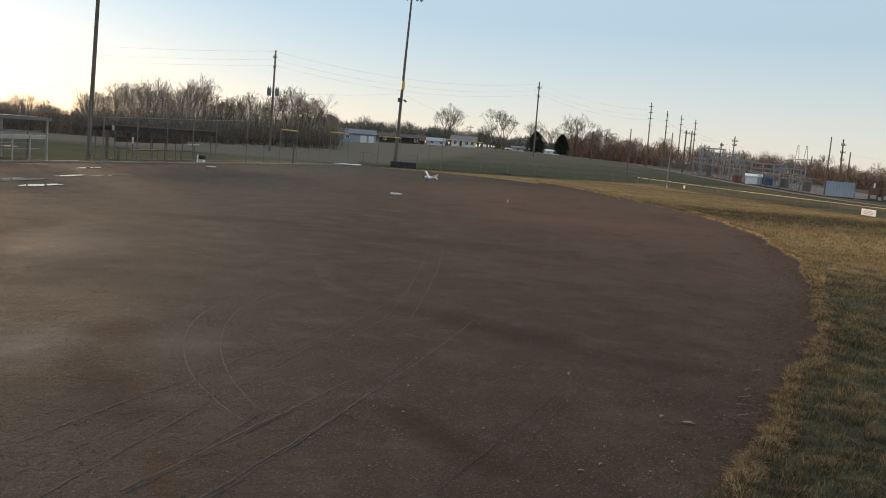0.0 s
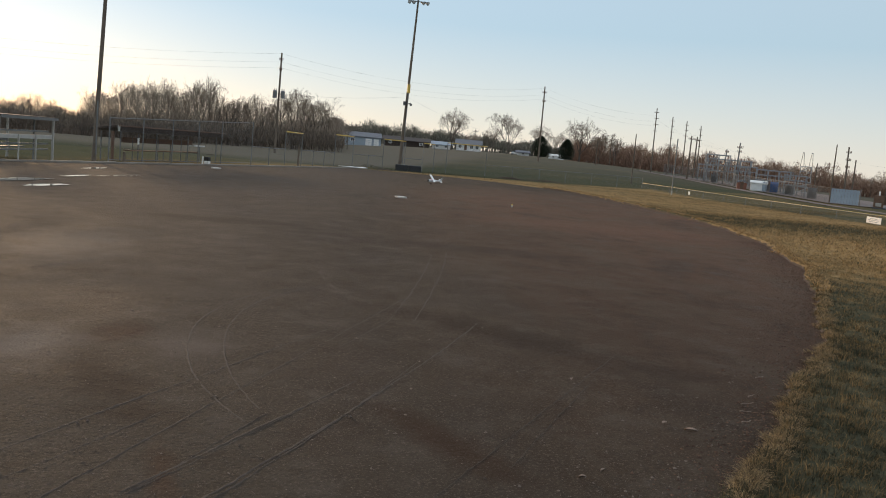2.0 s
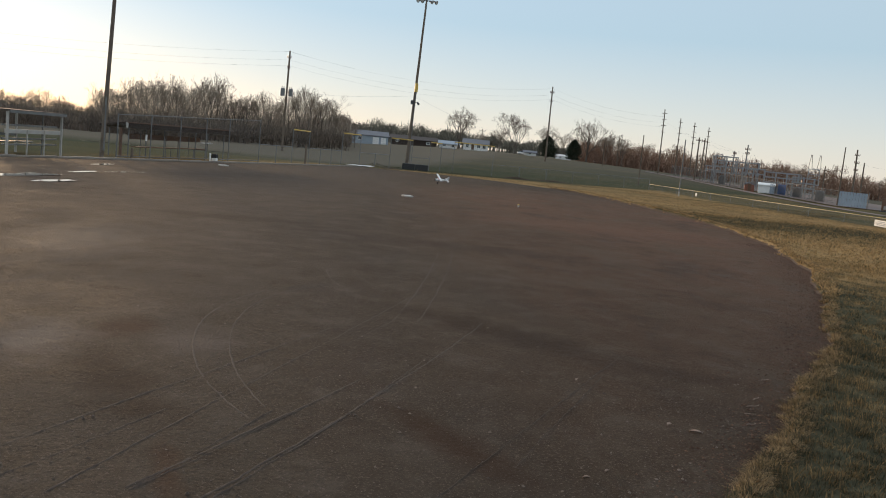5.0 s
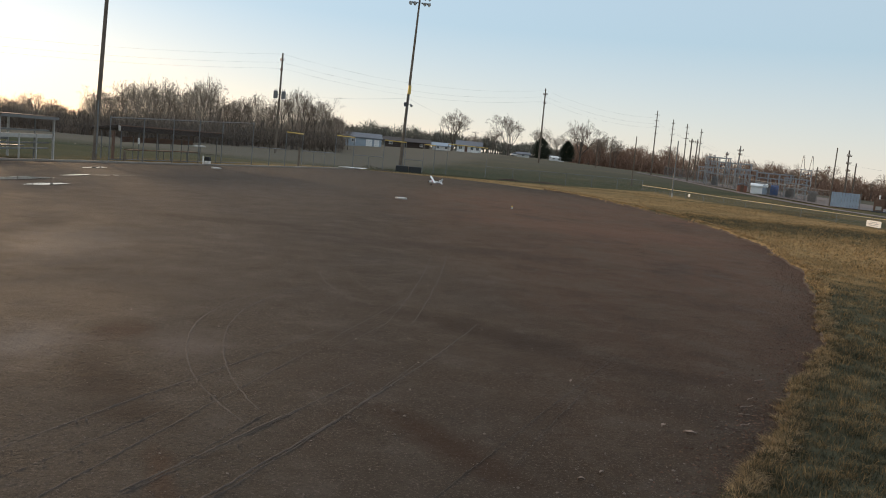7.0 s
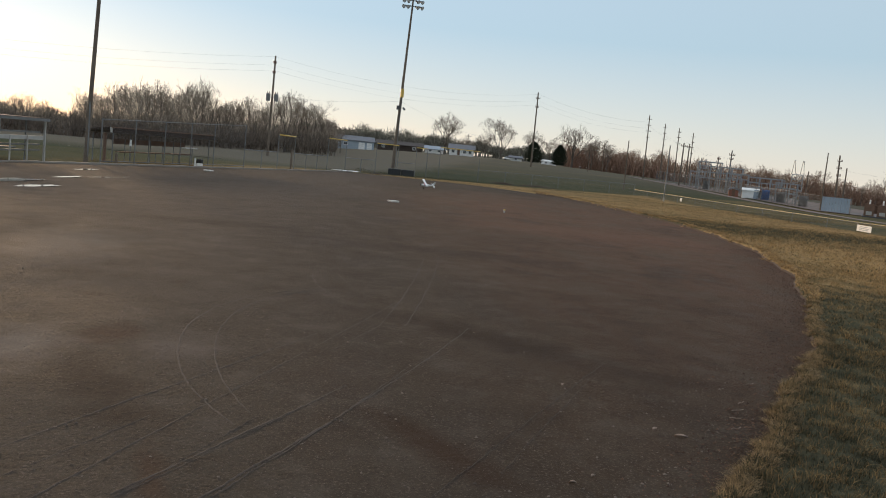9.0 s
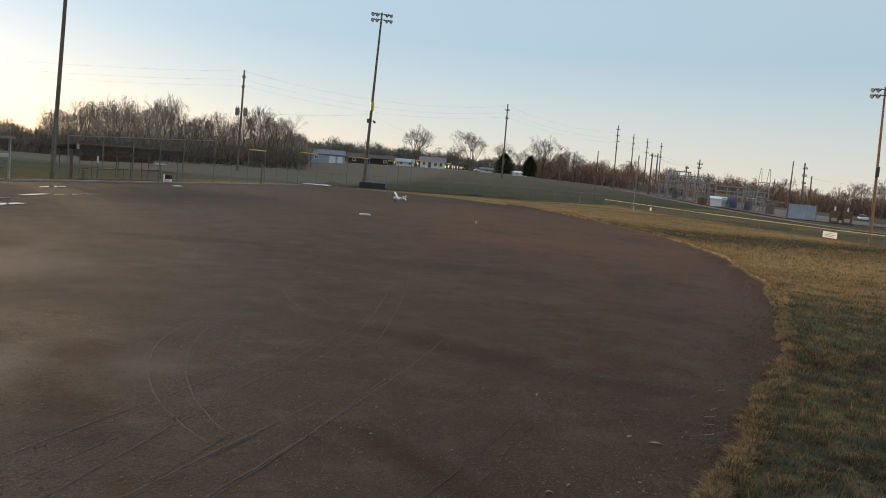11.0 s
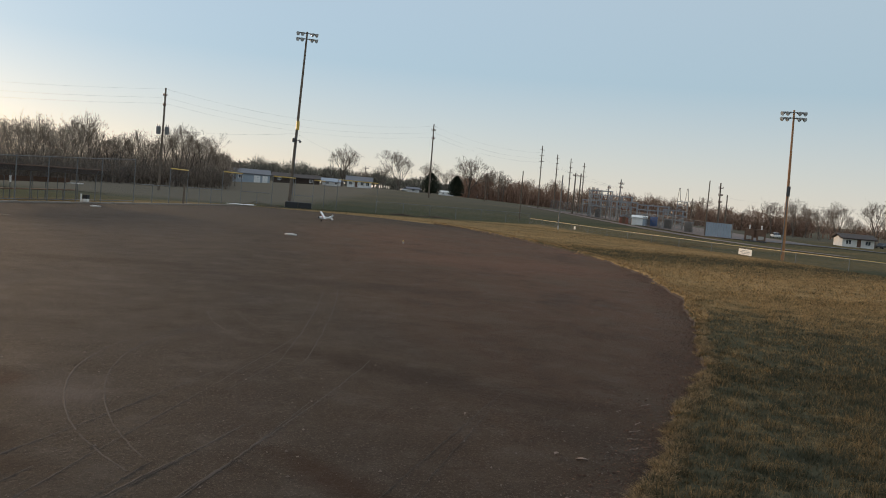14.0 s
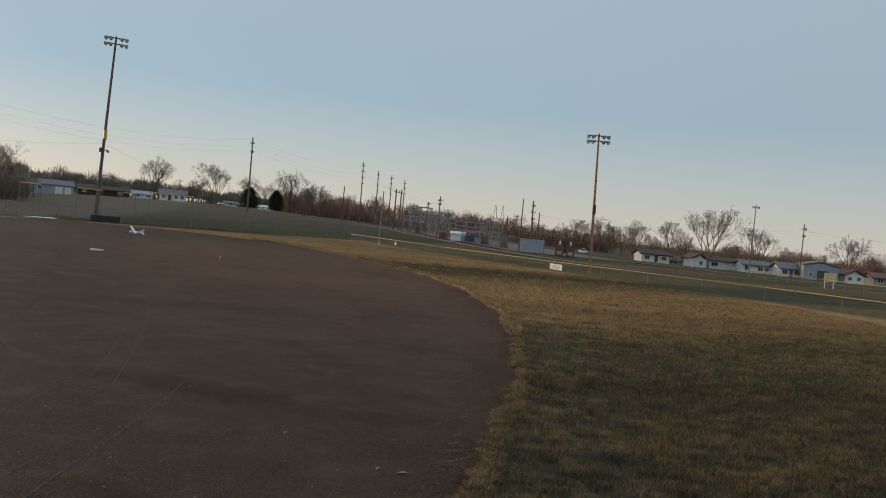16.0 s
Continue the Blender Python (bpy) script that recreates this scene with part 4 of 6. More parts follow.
for a, d, s, n in ((34.4, 165, 0.62, 1), (35.4, 150, 0.7, 0), (37.5, 152, 0.78, 2), (38.3, 160, 0.6, 4), (39.9, 128, 0.94, 5), (36.3, 170, 0.5, 3), (42.9, 150, 0.78, 1), (41.4, 170, 0.5, 0), (44.6, 170, 0.5, 4), (46.6, 175, 0.45, 2), (48.1, 168, 0.82, 3), (49.6, 172, 0.55, 5), (51.5, 165, 0.7, 1), (32.9, 170, 0.75, 4), (31.6, 175, 0.7, 2)):
    place_tree(SHADE[n % 4], a, d, s * 1.0, n * 71 + a * 5, "bare shade tree by the houses", "house trees")
evergreen(9.55, 172, 4.1, 4.2, 1)
evergreen(11.25, 170, 4.0, 3.2, 2)

# ---- field lights and utility poles ----
def pole_box(x, y, z, label):
    t = thing("meter_box", (x, y, z), label, "electric box")
    part("case", one_box(-0.16, -0.24, 0, 0.30, 0.20, 0.40, 0.02), M_STEELD, t)
    part("spotlight", one_rod((0.34, -0.22, 0.05), (0.46, -0.40, -0.12), 0.07, 0.12, n=12), M_GALV, t)
    part("bracket", one_box(0.14, -0.2, 0.0, 0.44, 0.05, 0.05), M_STEELD, t)


# the control box is yellow to paint in low sunlight on it
flood_pole(Vector((0.35, 84.5, ground_z(0.35, 84.5))), 16.9, "tall weathered wooden field light pole with eight floodlights", (0.55, 0), 8, box_at=0.465, box_mat=M_YELLOW)
pole_box(0.54, 84.5, 5.55, "small grey box and spotlight strapped to the light pole")
flood_pole(Vector((29.4, 46.2, ground_z(29.4, 46.2))), 8.95, "brown field light pole with eight floodlights by the outfield fence", (-0.28, 0.1), -32, M_POLE2, box_at=0.46, r=0.105, k=0.42)
flood_pole(spot(42.4, 106), 8.4, "distant slim grey light pole with floodlights", (0.05, 0), -42, M_GALV, box_at=0.3, r=0.09, k=0.24)
flood_pole(Vector((-13.6, 39.4, ground_z(-13.6, 39.4))), 15.5, "dark weathered wooden pole beside the dugout", (0.5, 0), 15, lamps=False, box_at=0.2, r=0.105)
utility_pole(-8.0, 108, 12.2, "wooden utility pole carrying two grey transformers", ((11.3, 0.45), (10.1, 0.35)), True, (0.1, 0), 0.16, True)
utility_pole(9.45, 140, 12.0, "tall slim wooden utility pole on the lawn", ((11.0, 0.7), (9.6, 0.5)), True, (-0.1, 0), 0.15)
utility_pole(15.65, 104.5, 5.9, "plain grey wooden pole on the grass", (), r=0.09, lean=(-0.05, 0))
for a, d, h, sp in ((16.8, 150, 10.9, 1.5), (17.85, 160, 10.2, 1.2), (18.75, 165, 10.0, 1.3), (19.65, 168, 9.6, 1.2)):
    utility_pole(a, d, h, "tall wooden transmission pole with several crossarms", ((h - 0.7, sp * 0.55), (h - 1.7, sp * 0.5), (h - 2.7, sp * 0.6), (h - 3.8, sp * 0.4)), False, (-0.15, 0), 0.12)
utility_pole(19.1, 140, 6.7, "shorter wooden pole with a crossarm at the substation", ((6.2, 1.0),))
utility_pole(19.45, 150, 7.0, "shorter wooden pole with a crossarm at the substation", ((6.4, 0.8),))
utility_pole(27.65, 109.5, 6.8, "plain dark wooden pole at the substation corner", (), r=0.095)
utility_pole(28.4, 128, 7.2, "wooden pole with three side arms behind the substation", ((6.4, 0.7), (5.4, 0.7), (4.4, 0.6)), True, (-0.2, 0))
utility_pole(28.8, 114, 5.3, "short wooden pole by the substation corner", (), r=0.11)
utility_pole(45.35, 120, 7.3, "wooden utility pole by the houses", ((6.5, 0.7), (5.6, 0.5)), r=0.085)
utility_pole(5.1, 220, 5.5, "distant wooden utility pole", ((5.0, 1.6),), r=0.12)
utility_pole(26.7, 150, 5.0, "wooden pole behind the substation", ((4.2, 0.9),), r=0.12)
utility_pole(13.2, 150, 5.0, "plain wooden pole at the edge of the lawn", (), r=0.09)
utility_pole(14.1, 160, 5.4, "plain wooden pole at the edge of the lawn", (), r=0.09)
P_UTIL1, P_UTIL2 = spot(-8.0, 108), spot(9.45, 140)
for dz in (0.1, -0.9, -1.6):
    wire(P_UTIL1 + Vector((0.1, 0, 12.0 + dz)), P_UTIL2 + Vector((0, 0, 11.6 + dz)), 1.6)
    wire(P_UTIL2 + Vector((0, 0, 11.6 + dz)), spot(16.8, 150) + Vector((0, 0, 9.6 + dz)), 0.9)
    wire(P_UTIL1 + Vector((0.1, 0, 12.0 + dz)), spot(-38, 120) + Vector((0, 0, 11.0 + dz)), 1.4)
wire(P_UTIL1 + Vector((0, 0, 7.3)), Vector((0.55, 84.5, 6.2)), 0.3)
wire(Vector((0.55, 84.5, 6.2)), spot(7.5, 150) + Vector((0, 0, 3.6)), 0.8)
wire(spot(28.4, 128) + Vector((0, 0, 5.3)), spot(36, 150) + Vector((0, 0, 6.2)), 0.7)
wire(spot(45.35, 120) + Vector((0, 0, 6.4)), spot(33, 160) + Vector((0, 0, 6.0)), 0.6)
wire(spot(45.35, 120) + Vector((0, 0, 6.4)), spot(56, 110) + Vector((0, 0, 6.0)), 0.6)
for a, d, h in ((16.8, 150, 9.3), (17.85, 160, 8.4), (18.75, 165, 8.4)):
    wire(spot(a, d) + Vector((-0.4, 0, h)), spot(a + 4, d - 25) + Vector((0, 0, 5.0)), 0.6)


# ---- first-base side: dugouts, tall fences ----
def on_line(y, back=0.0):
    """A place beside the kerb at that y, set back from it."""
    x = kerb_x(y) - back * 0.964
    yy = y + back * 0.267
    return Vector((x, yy, ground_z(x, yy)))


def open_shelter():
    t = thing("dugout_shelter", Vector((-14.4, 31.9, ground_z(-14.4, 31.9))), "white-framed open shelter with a grey sheet roof and plank rails", "dugout", "dugouts", 84)
    L, D, Hh = 3.9, 1.9, 1.64
    for x in (0, L):
        for y in (0, D):
            part("post", one_box(x, y, Hh / 2 - 0.1, 0.08, 0.08, Hh + 0.2, 0.01), M_AGED, t)
    for x in (1.35, 2.6):
        part("post", one_box(x, 0, 0.45, 0.05, 0.05, 1.1, 0.01), M_AGED, t)
    part("roof", one_box(L / 2, D / 2, Hh + 0.05, L + 0.2, D + 0.3, 0.05, 0.01), M_ROOFD, t)
    part("fascia", one_box(L / 2, -0.14, Hh + 0.0, L + 0.2, 0.04, 0.10), M_GALV, t)
    part("counter_rail", one_box(L / 2, 0.06, 0.92, L, 0.10, 0.16, 0.01), M_AGED, t)
    for z, m in ((1.14, M_GALV), (0.64, M_GALV), (0.42, M_GALV)):
        part("rail", one_box(L / 2, 0.2, z, L, 0.05, 0.07, 0.008), m, t)
    part("bench", one_box(L / 2, 1.2, 0.45, L - 0.4, 0.3, 0.05, 0.01), M_GALV, t)
    part("back_rail", one_box(L / 2, D, 0.7, L, 0.05, 0.12, 0.01), M_GALV, t)


def long_dugout():
    t = thing("dugout", on_line(41.0, 1.7), "open dugout with a dark sloping roof and a long dark bench", "dugout", "dugouts", LINE_TURN)
    L, D = 10.4, 1.1
    part("roof", one_box(L / 2, D / 2, 1.55, L + 0.2, D + 0.3, 0.10, 0.02, Euler((radians(-9), 0, 0)).to_matrix()), M_FASCIA, t)
    part("fascia", one_box(L / 2, -0.20, 1.55, L + 0.24, 0.05, 0.26, 0.01), M_FASCIA, t)
    part("gutter", one_box(L / 2, -0.25, 1.68, L + 0.24, 0.06, 0.05, 0.01), M_BROWN, t)
    part("fascia_end", one_box(-0.08, -0.22, 1.56, 0.12, 0.07, 0.26, 0.01), M_AGED, t)
    part("end_board", one_box(0.1, 0.2, 0.65, 0.06, 0.14, 1.5, 0.01), M_BROWN, t, "upright brown end board")
    for x in (0.5, 3.7, 6.9, 10.2):
        for y in (0.05, D):
            part("post", one_rod((x, y, -0.2), (x, y, 1.52 - 0.16 * y), 0.03, n=8), M_GALV, t)
    b = part("bench_back", one_box(L * 0.52, D - 0.2, 0.98, 7.0, 0.06, 0.26, 0.01), M_BROWN, t)
    s = part("bench_seat", one_box(L * 0.52, D - 0.45, 0.48, 7.0, 0.32, 0.05, 0.01), M_BROWN, t)
    for x in (2.8, 5.2, 7.6):
        for y in (D - 0.58, D - 0.25):
            part("bench_leg", one_rod((x, y, -0.1), (x, y, 0.47 if y < D - 0.4 else 1.1), 0.025, n=6), M_GALV, t)
    part("notice", one_box(2.1, 0.1, 0.98, 0.16, 0.03, 0.32, 0.01), M_WHITE, t, "small white board")
    part("counter", one_box(8.4, 0.3, 0.86, 1.3, 0.3, 0.06, 0.01), M_WHITE, t, "short pale shelf")


open_shelter()
long_dugout()
pA, pB, pC, pD, pE = (on_line(y, b) for y, b in ((39.5, 1.0), (50.7, 1.35), (54.9, 1.45), (60.2, 1.5), (63.2, 1.5)))
fence([(pA.x, pA.y), (pB.x, pB.y)], (2.0, 2.45), "tall galvanised chain-link fence in front of the dugout", 2.9, 0.2, group="tall fence panels", mid=True)
fence([(pB.x, pB.y), (pC.x, pC.y)], (2.45, 2.65), "tall galvanised chain-link gate panel", 4.4, 0.2, group="tall fence panels", mid=True)
p0, p1 = on_line(20, 0.9), on_line(39.5, 1.0)
fence([(p0.x, p0.y), (p1.x, p1.y)], 1.7, "tall thin chain-link fence beside the shelter", 4.9, 0.25, rail=False, group="tall fence panels")


def capped_panel(a, b, height, label):
    fence([(a.x, a.y), (b.x, b.y)], height, label, (b - a).length, 0.2, M_YELLOW, group="yellow-capped fence panels", cap_r=0.042)


capped_panel(pD, pE, 2.35, "tall narrow chain-link panel with a yellow cap")
q = [spot(-4.1, 71), spot(-2.9, 73), spot(-0.9, 79), spot(0.55, 80), spot(1.75, 82), spot(2.5, 83), spot(3.35, 85), spot(6.0, 88)]
capped_panel(q[0], q[1], 2.6, "tall chain-link panel with a yellow cap behind the plate")
capped_panel(q[2], q[3], 2.7, "tall chain-link panel with a yellow cap behind the plate")
capped_panel(q[4], q[5], 2.7, "tall chain-link panel with a yellow cap behind the plate")
capped_panel(q[6], q[7], 3.0, "tall chain-link panel with a yellow cap and braces")
fence([(pC.x, pC.y), (pD.x, pD.y)], 1.15, "low chain-link fence along the foul line", 2.7, 0.16)
fence([(pE.x, pE.y), (q[0].x, q[0].y)], 1.15, "low chain-link fence along the foul line", 2.7, 0.16)
fence([(q[1].x, q[1].y), (q[2].x, q[2].y)], 1.15, "low chain-link fence along the foul line", 3.0, 0.16)
fence([(q[3].x, q[3].y), (q[4].x, q[4].y)], 1.15, "low chain-link fence along the foul line", 3.0, 0.16)
fence([(q[5].x, q[5].y), (q[6].x, q[6].y)], 2.3, "chain-link fence with tall posts behind the plate", 1.9, 0.2)
fence([(q[7].x, q[7].y), (26.7, 91.0)], 1.15, "low chain-link fence along the side of the outfield", 2.9, 0.16)
fence([(26.7, 91.0), (27.8, 66.0), (27.4, 46.5), (29.4, 31.0), (29.6, 9.0)], 0.6, "outfield chain-link fence with a bright yellow cap", 4.4, 0.14, M_YELLOW, post_r=0.02, cap_r=0.017)
fa, fb, fc = spot(42.2, 104), spot(47.0, 86), spot(52.5, 74)
fence([(fa.x, fa.y), (fb.x, fb.y), (fc.x, fc.y)], 0.8, "far ball field fence with a yellow cap", 3.0, 0.2, M_YELLOW)


def foul_pole():
    t = thing("foul_pole", (26.9, 81.5, ground_z(26.9, 81.5)), "slim grey foul pole at the corner of the outfield fence", "foul pole")
    part("pole", one_rod((0, 0, -0.3), (0, 0, 5.4), 0.055, n=10), M_GALV, t)
    part("footing", one_rod((0, 0, -0.1), (0, 0, 0.36), 0.07, n=10), M_AGED, t)


foul_pole()


def fence_sign(x, y, w, h, z, label):
    """A small banner tied to the outfield fence."""
    t = thing("fence_sign", (x - 0.07, y, ground_z(x, y)), label, "sign", "", -90)
    part("board", one_box(0, 0, z, w, 0.02, h, 0.006), M_WHITE, t)
    for i, (zz, ww) in enumerate(((0.10, 0.5), (0.0, 0.72), (-0.10, 0.6))):
        part("print_bar", one_box(0, -0.014, z + zz * h * 2.4, w * ww, 0.006, h * 0.10), M_GREYB, t)


fence_sign(27.45, 47.0, 1.5, 0.36, 0.29, "small white banner with faded lines tied to the outfield fence")
fence_sign(27.3, 77.5, 0.45, 0.28, 0.36, "small white plate on the outfield fence")


# ---- substation ----
def substation():
    face = [(45.3, 142.5), (48.2, 123.7), (50.8, 97.0)]
    fence(face, 1.75, "grey chain-link security fence round the substation", 2.6, 0.12, group="substation fences", wire_r=0.0046)
    t = thing("screen_fence", (50.8, 97.0, ground_z(50.8, 97.0)), "grey slatted screen fence at the substation corner", "fence", "substation fences", -28)
    for i in range(10):
        part("slat", one_box(0.16 + i * 0.31, 0, 0.85, 0.29, 0.03, 1.75, 0.005), M_GREYB, t)
    for x in (0, 3.2):
        part("post", one_rod((x, 0, -0.2), (x, 0, 1.9), 0.05), M_GALV, t)
    pad = bmesh.new()
    vs = [pad.verts.new((x, y, ground_z(x, y) + 0.05)) for x, y in ((44.2, 143), (47.3, 123), (49.6, 95), (66, 93), (72, 145))]
    pad.faces.new(vs)
    bmesh.ops.subdivide_edges(pad, edges=pad.edges[:], cuts=6, use_grid_fill=True)
    g = part("gravel_pad", pad, M_GRAVEL)
    tagged(g, "reddish gravel pad of the substation", "gravel", kind="structure")
    # control shed
    house(23.5, 122, 2.5, 2.0, 1.55, 0.3, -22, M_WHITE, M_WHITE, "small white metal control shed beside the substation fence", (("door", 0.9, 0.95, 0.8, 1.8, M_GREYB),), True, 0.1, "shed", "shed")
    house(22.5, 122, 1.5, 1.5, 1.35, 0.3, -20, M_BRICK, M_ROOFG, "small red-brown hut by the substation fence", (("door", 0.0, 0.75, 0.6, 1.4, M_BROWN),), False, 0.1, "hut", "shed")


def gantry(az, dist, width, height, bays, levels, label, turn):
    """Steel bus structure: columns, beams, switches and insulators."""
    t = thing("bus_structure", spot(az, dist), label, "substation frame", "substation frames", turn)
    rng = random.Random(int(az * 100))
    for i in range(bays + 1):
        x = -width / 2 + i * width / bays
        for y in (0, 2.2):
            part("column", one_box(x, y, height / 2 - 0.1, 0.14, 0.14, height + rng.uniform(0, 0.5), 0.01), M_BUS, t)
    for lv in range(levels):
        z = height * (1 - 0.24 * lv)
        for y in (0, 2.2):
            part("beam", one_box(0, y, z, width + 0.3, 0.14, 0.16, 0.01), M_BUS, t)
        for i in range(bays + 1):
            part("cross_beam", one_box(-width / 2 + i * width / bays, 1.1, z, 0.10, 2.2, 0.12, 0.01), M_BUS, t)
    for i in range(bays * 3):
        x = -width / 2 + (i + 0.5) * width / (bays * 3)
        z = height * (1 - 0.24 * rng.randrange(levels))
        part("insulator", one_rod((x, -0.05, z - 0.55), (x, -0.05, z - 0.06), 0.08, 0.06, n=8), M_INSUL, t)
    for i in range(bays * 2):
        x = -width / 2 + (i + 0.5) * width / (bays * 2)
        part("upright", one_rod((x, 2.2, -0.1), (x, 2.2, height * rng.uniform(0.7, 1.25)), 0.045, n=6), M_BUS, t)
        part("bus_bar", one_rod((x, -0.1, height * rng.uniform(0.5, 0.8)), (x, 2.3, height * rng.uniform(0.5, 0.8)), 0.03, n=6), M_GALV, t)
    for i in range(bays):
        x = -width / 2 + (i + 0.5) * width / bays
        part("switch", one_box(x, 0.5, height + 0.25, 0.12, 0.9, 0.14, 0.01), M_BUS, t)


def power_transformer(az, dist, label, material):
    t = thing("power_transformer", spot(az, dist), label, "transformer", "substation equipment", -25)
    t.scale = (0.68, 0.68, 0.78)
    part("tank", one_box(0, 0, 0.95, 1.5, 1.1, 1.7, 0.05), material, t)
    for i in range(7):
        part("cooling_fin", one_box(-0.6 + i * 0.2, -0.72, 0.9, 0.05, 0.3, 1.3, 0.01), material, t)
    for i in range(3):
        part("bushing", one_rod((-0.45 + i * 0.45, 0, 1.78), (-0.45 + i * 0.45, 0, 2.4), 0.09, 0.05, n=10), M_INSUL, t)


def lattice_tower(az, dist, height, width, label):
    t = thing("lattice_tower", spot(az, dist), label, "steel tower", "substation towers", -26)
    for sx in (-1, 1):
        for sy in (-1, 1):
            part("leg", one_rod((sx * width / 2, sy * width / 2, -0.2), (sx * width * 0.42, sy * width * 0.42, height), 0.06, n=6), M_BUS, t)
    n = 6
    for i in range(n):
        z0, z1 = height * i / n, height * (i + 1) / n
        for sy in (-1, 1):
            part("brace", one_rod((-width * 0.46, sy * width * 0.46, z0), (width * 0.46, sy * width * 0.46, z1), 0.03, n=5), M_BUS, t)
            part("strut", one_rod((-width * 0.46, sy * width * 0.46, z1), (width * 0.46, sy * width * 0.46, z1), 0.04, n=5), M_BUS, t)
    for sx in (-1, 1):
        c = sx * width * 0.34
        for k in (-0.22, 0.22):
            part("peak_leg", one_rod((c + k, 0, height), (c + k * 0.25, 0, height + 1.75), 0.03, n=6), M_STEELD, t)
        part("peak_cap", one_box(c, 0, height + 1.75, 0.2, 0.12, 0.07), M_BUS, t)


substation()
gantry(21.6, 136, 6.2, 3.7, 4, 3, "grey steel bus structure with insulators", -20)
gantry(24.3, 127, 4.4, 2.9, 3, 3, "lower grey steel bus structure with switches", -22)
gantry(22.6, 131, 3.0, 3.0, 2, 2, "grey steel bus structure with insulators", -24)
gantry(25.6, 120, 2.6, 2.6, 2, 3, "grey steel switch frame behind the fence", -24)
gantry(20.9, 140, 3.4, 4.3, 2, 2, "tall grey steel dead-end frame", -14)
gantry(20.2, 144, 2.2, 2.6, 1, 2, "small grey steel switch frame", -18)
lattice_tower(26.1, 118, 3.9, 1.5, "grey steel lattice tower with two peaks")
utility_pole(22.05, 132, 6.3, "grey steel pole with stubby arms in the substation", ((5.6, 0.9), (5.0, 0.6)), True, (0.1, 0), 0.14, material=M_GALV)
utility_pole(21.3, 134, 5.2, "grey steel pole in the substation", ((4.8, 0.5),), True, (0.1, 0), 0.11, material=M_GALV)
for a, d, m, lb in ((24.4, 124, M_BLUE, "blue-painted transformer behind the fence"), (23.9, 128, M_GALV, "grey transformer with cooling fins"), (25.3, 121, M_GALV, "grey transformer with cooling fins"), (20.8, 138, M_GALV, "grey transformer with cooling fins"), (26.6, 116, M_GALV, "grey switchgear transformer behind the fence")):
    power_transformer(a, d, lb, m)


def pumping_plant():
    t = thing("equipment_skid", spot(30.7, 108), "red-brown equipment skid with two stacks and pale panels", "machinery", "", -30)
    for x in (-0.68, 0.68):
        part("cabinet", one_box(x, 0, 0.75, 1.05, 1.1, 1.45, 0.03), M_BROWN, t)
        part("stack", one_rod((x, 0, 1.45), (x, 0, 1.95), 0.09, n=10), M_WHITE, t)
        part("vent_panel", one_box(x, -0.57, 0.45, 0.6, 0.03, 0.4, 0.01), M_CONC, t)
    part("link_frame", one_box(0, 0.1, 0.9, 0.5, 0.8, 0.9, 0.02), M_BROWN, t)
    part("base", one_box(0, 0, 0.05, 2.7, 1.3, 0.16, 0.02), M_STEELD, t)


pumping_plant()

# ---- houses and lots ----
WIN = lambda x, z=1.35, w=0.9, h=0.8: ("window", x, z, w, h, M_GLASSD)
house(36.6, 136, 5.4, 4.2, 1.75, 0.75, -16, M_WHITE, M_ROOFD, "small white bungalow with a dark roof", (WIN(-1.7, 1.0), WIN(1.6, 1.0), ("door", 0.1, 0.85, 0.7, 1.6, M_BROWN)))
house(39.35, 133, 2.4, 5.0, 1.9, 0.95, -20, M_WHITE, M_ROOFD, "gabled white wing of the long bungalow", (WIN(0.3, 1.0, 0.6, 0.7),), False)
house(40.75, 136, 4.8, 4.2, 1.8, 0.75, -20, M_WHITE, M_ROOFD, "long white bungalow with a dark shingle roof", (WIN(-1.4, 1.05, 1.2, 0.8), ("garage_door", 1.2, 0.8, 1.5, 1.5, M_WHITE)))
house(42.85, 134, 5.0, 4.4, 1.75, 0.75, -22, M_WHITE, M_ROOFG, "pale grey bungalow with a grey shingle roof", (WIN(-1.8, 1.0, 0.9, 0.8), WIN(0.6, 1.0, 0.9, 0.8), WIN(1.8, 1.0, 0.6, 0.7)))
house(44.9, 132, 4.0, 4.2, 1.7, 1.05, -22, M_WHITE, M_ROOFG, "white cottage with a grey roof", (WIN(-1.2, 1.0), WIN(0.9, 1.0), ("door", -0.1, 0.85, 0.6, 1.6, M_BLUE)))
house(46.55, 130, 5.6, 6.0, 3.0, 0.7, -34, M_GREYB, M_ROOFG, "large pale blue metal shed with a wide grey door", (("garage_door", 0.35, 1.0, 2.0, 2.0, M_STEELD), WIN(-1.6, 1.1, 0.5, 0.7)), False, 0.15, "shed", "shed")
house(48.45, 132, 3.2, 4.0, 1.7, 0.95, -22, M_WHITE, M_ROOFB, "white cottage with a brown roof", (WIN(-0.8, 1.0, 0.6, 0.7), WIN(0.7, 1.0, 0.6, 0.7)), False)
house(50.2, 136, 4.6, 4.2, 1.6, 0.9, -26, M_CONC, M_ROOFB, "low tan house with a brown roof", (WIN(-1.2, 1.0), WIN(1.0, 1.0)))
house(-2.35, 165, 8.8, 5.6, 2.35, 1.1, 6, M_GREYB, M_ROOFG, "grey-blue garage with two white doors", (("garage_door", 1.5, 0.97, 1.6, 2.0, M_WHITE), ("garage_door", 3.3, 0.97, 1.3, 2.0, M_WHITE), WIN(-2.2, 1.4, 0.9, 0.8)), True, 0.2, "garage", "garage")
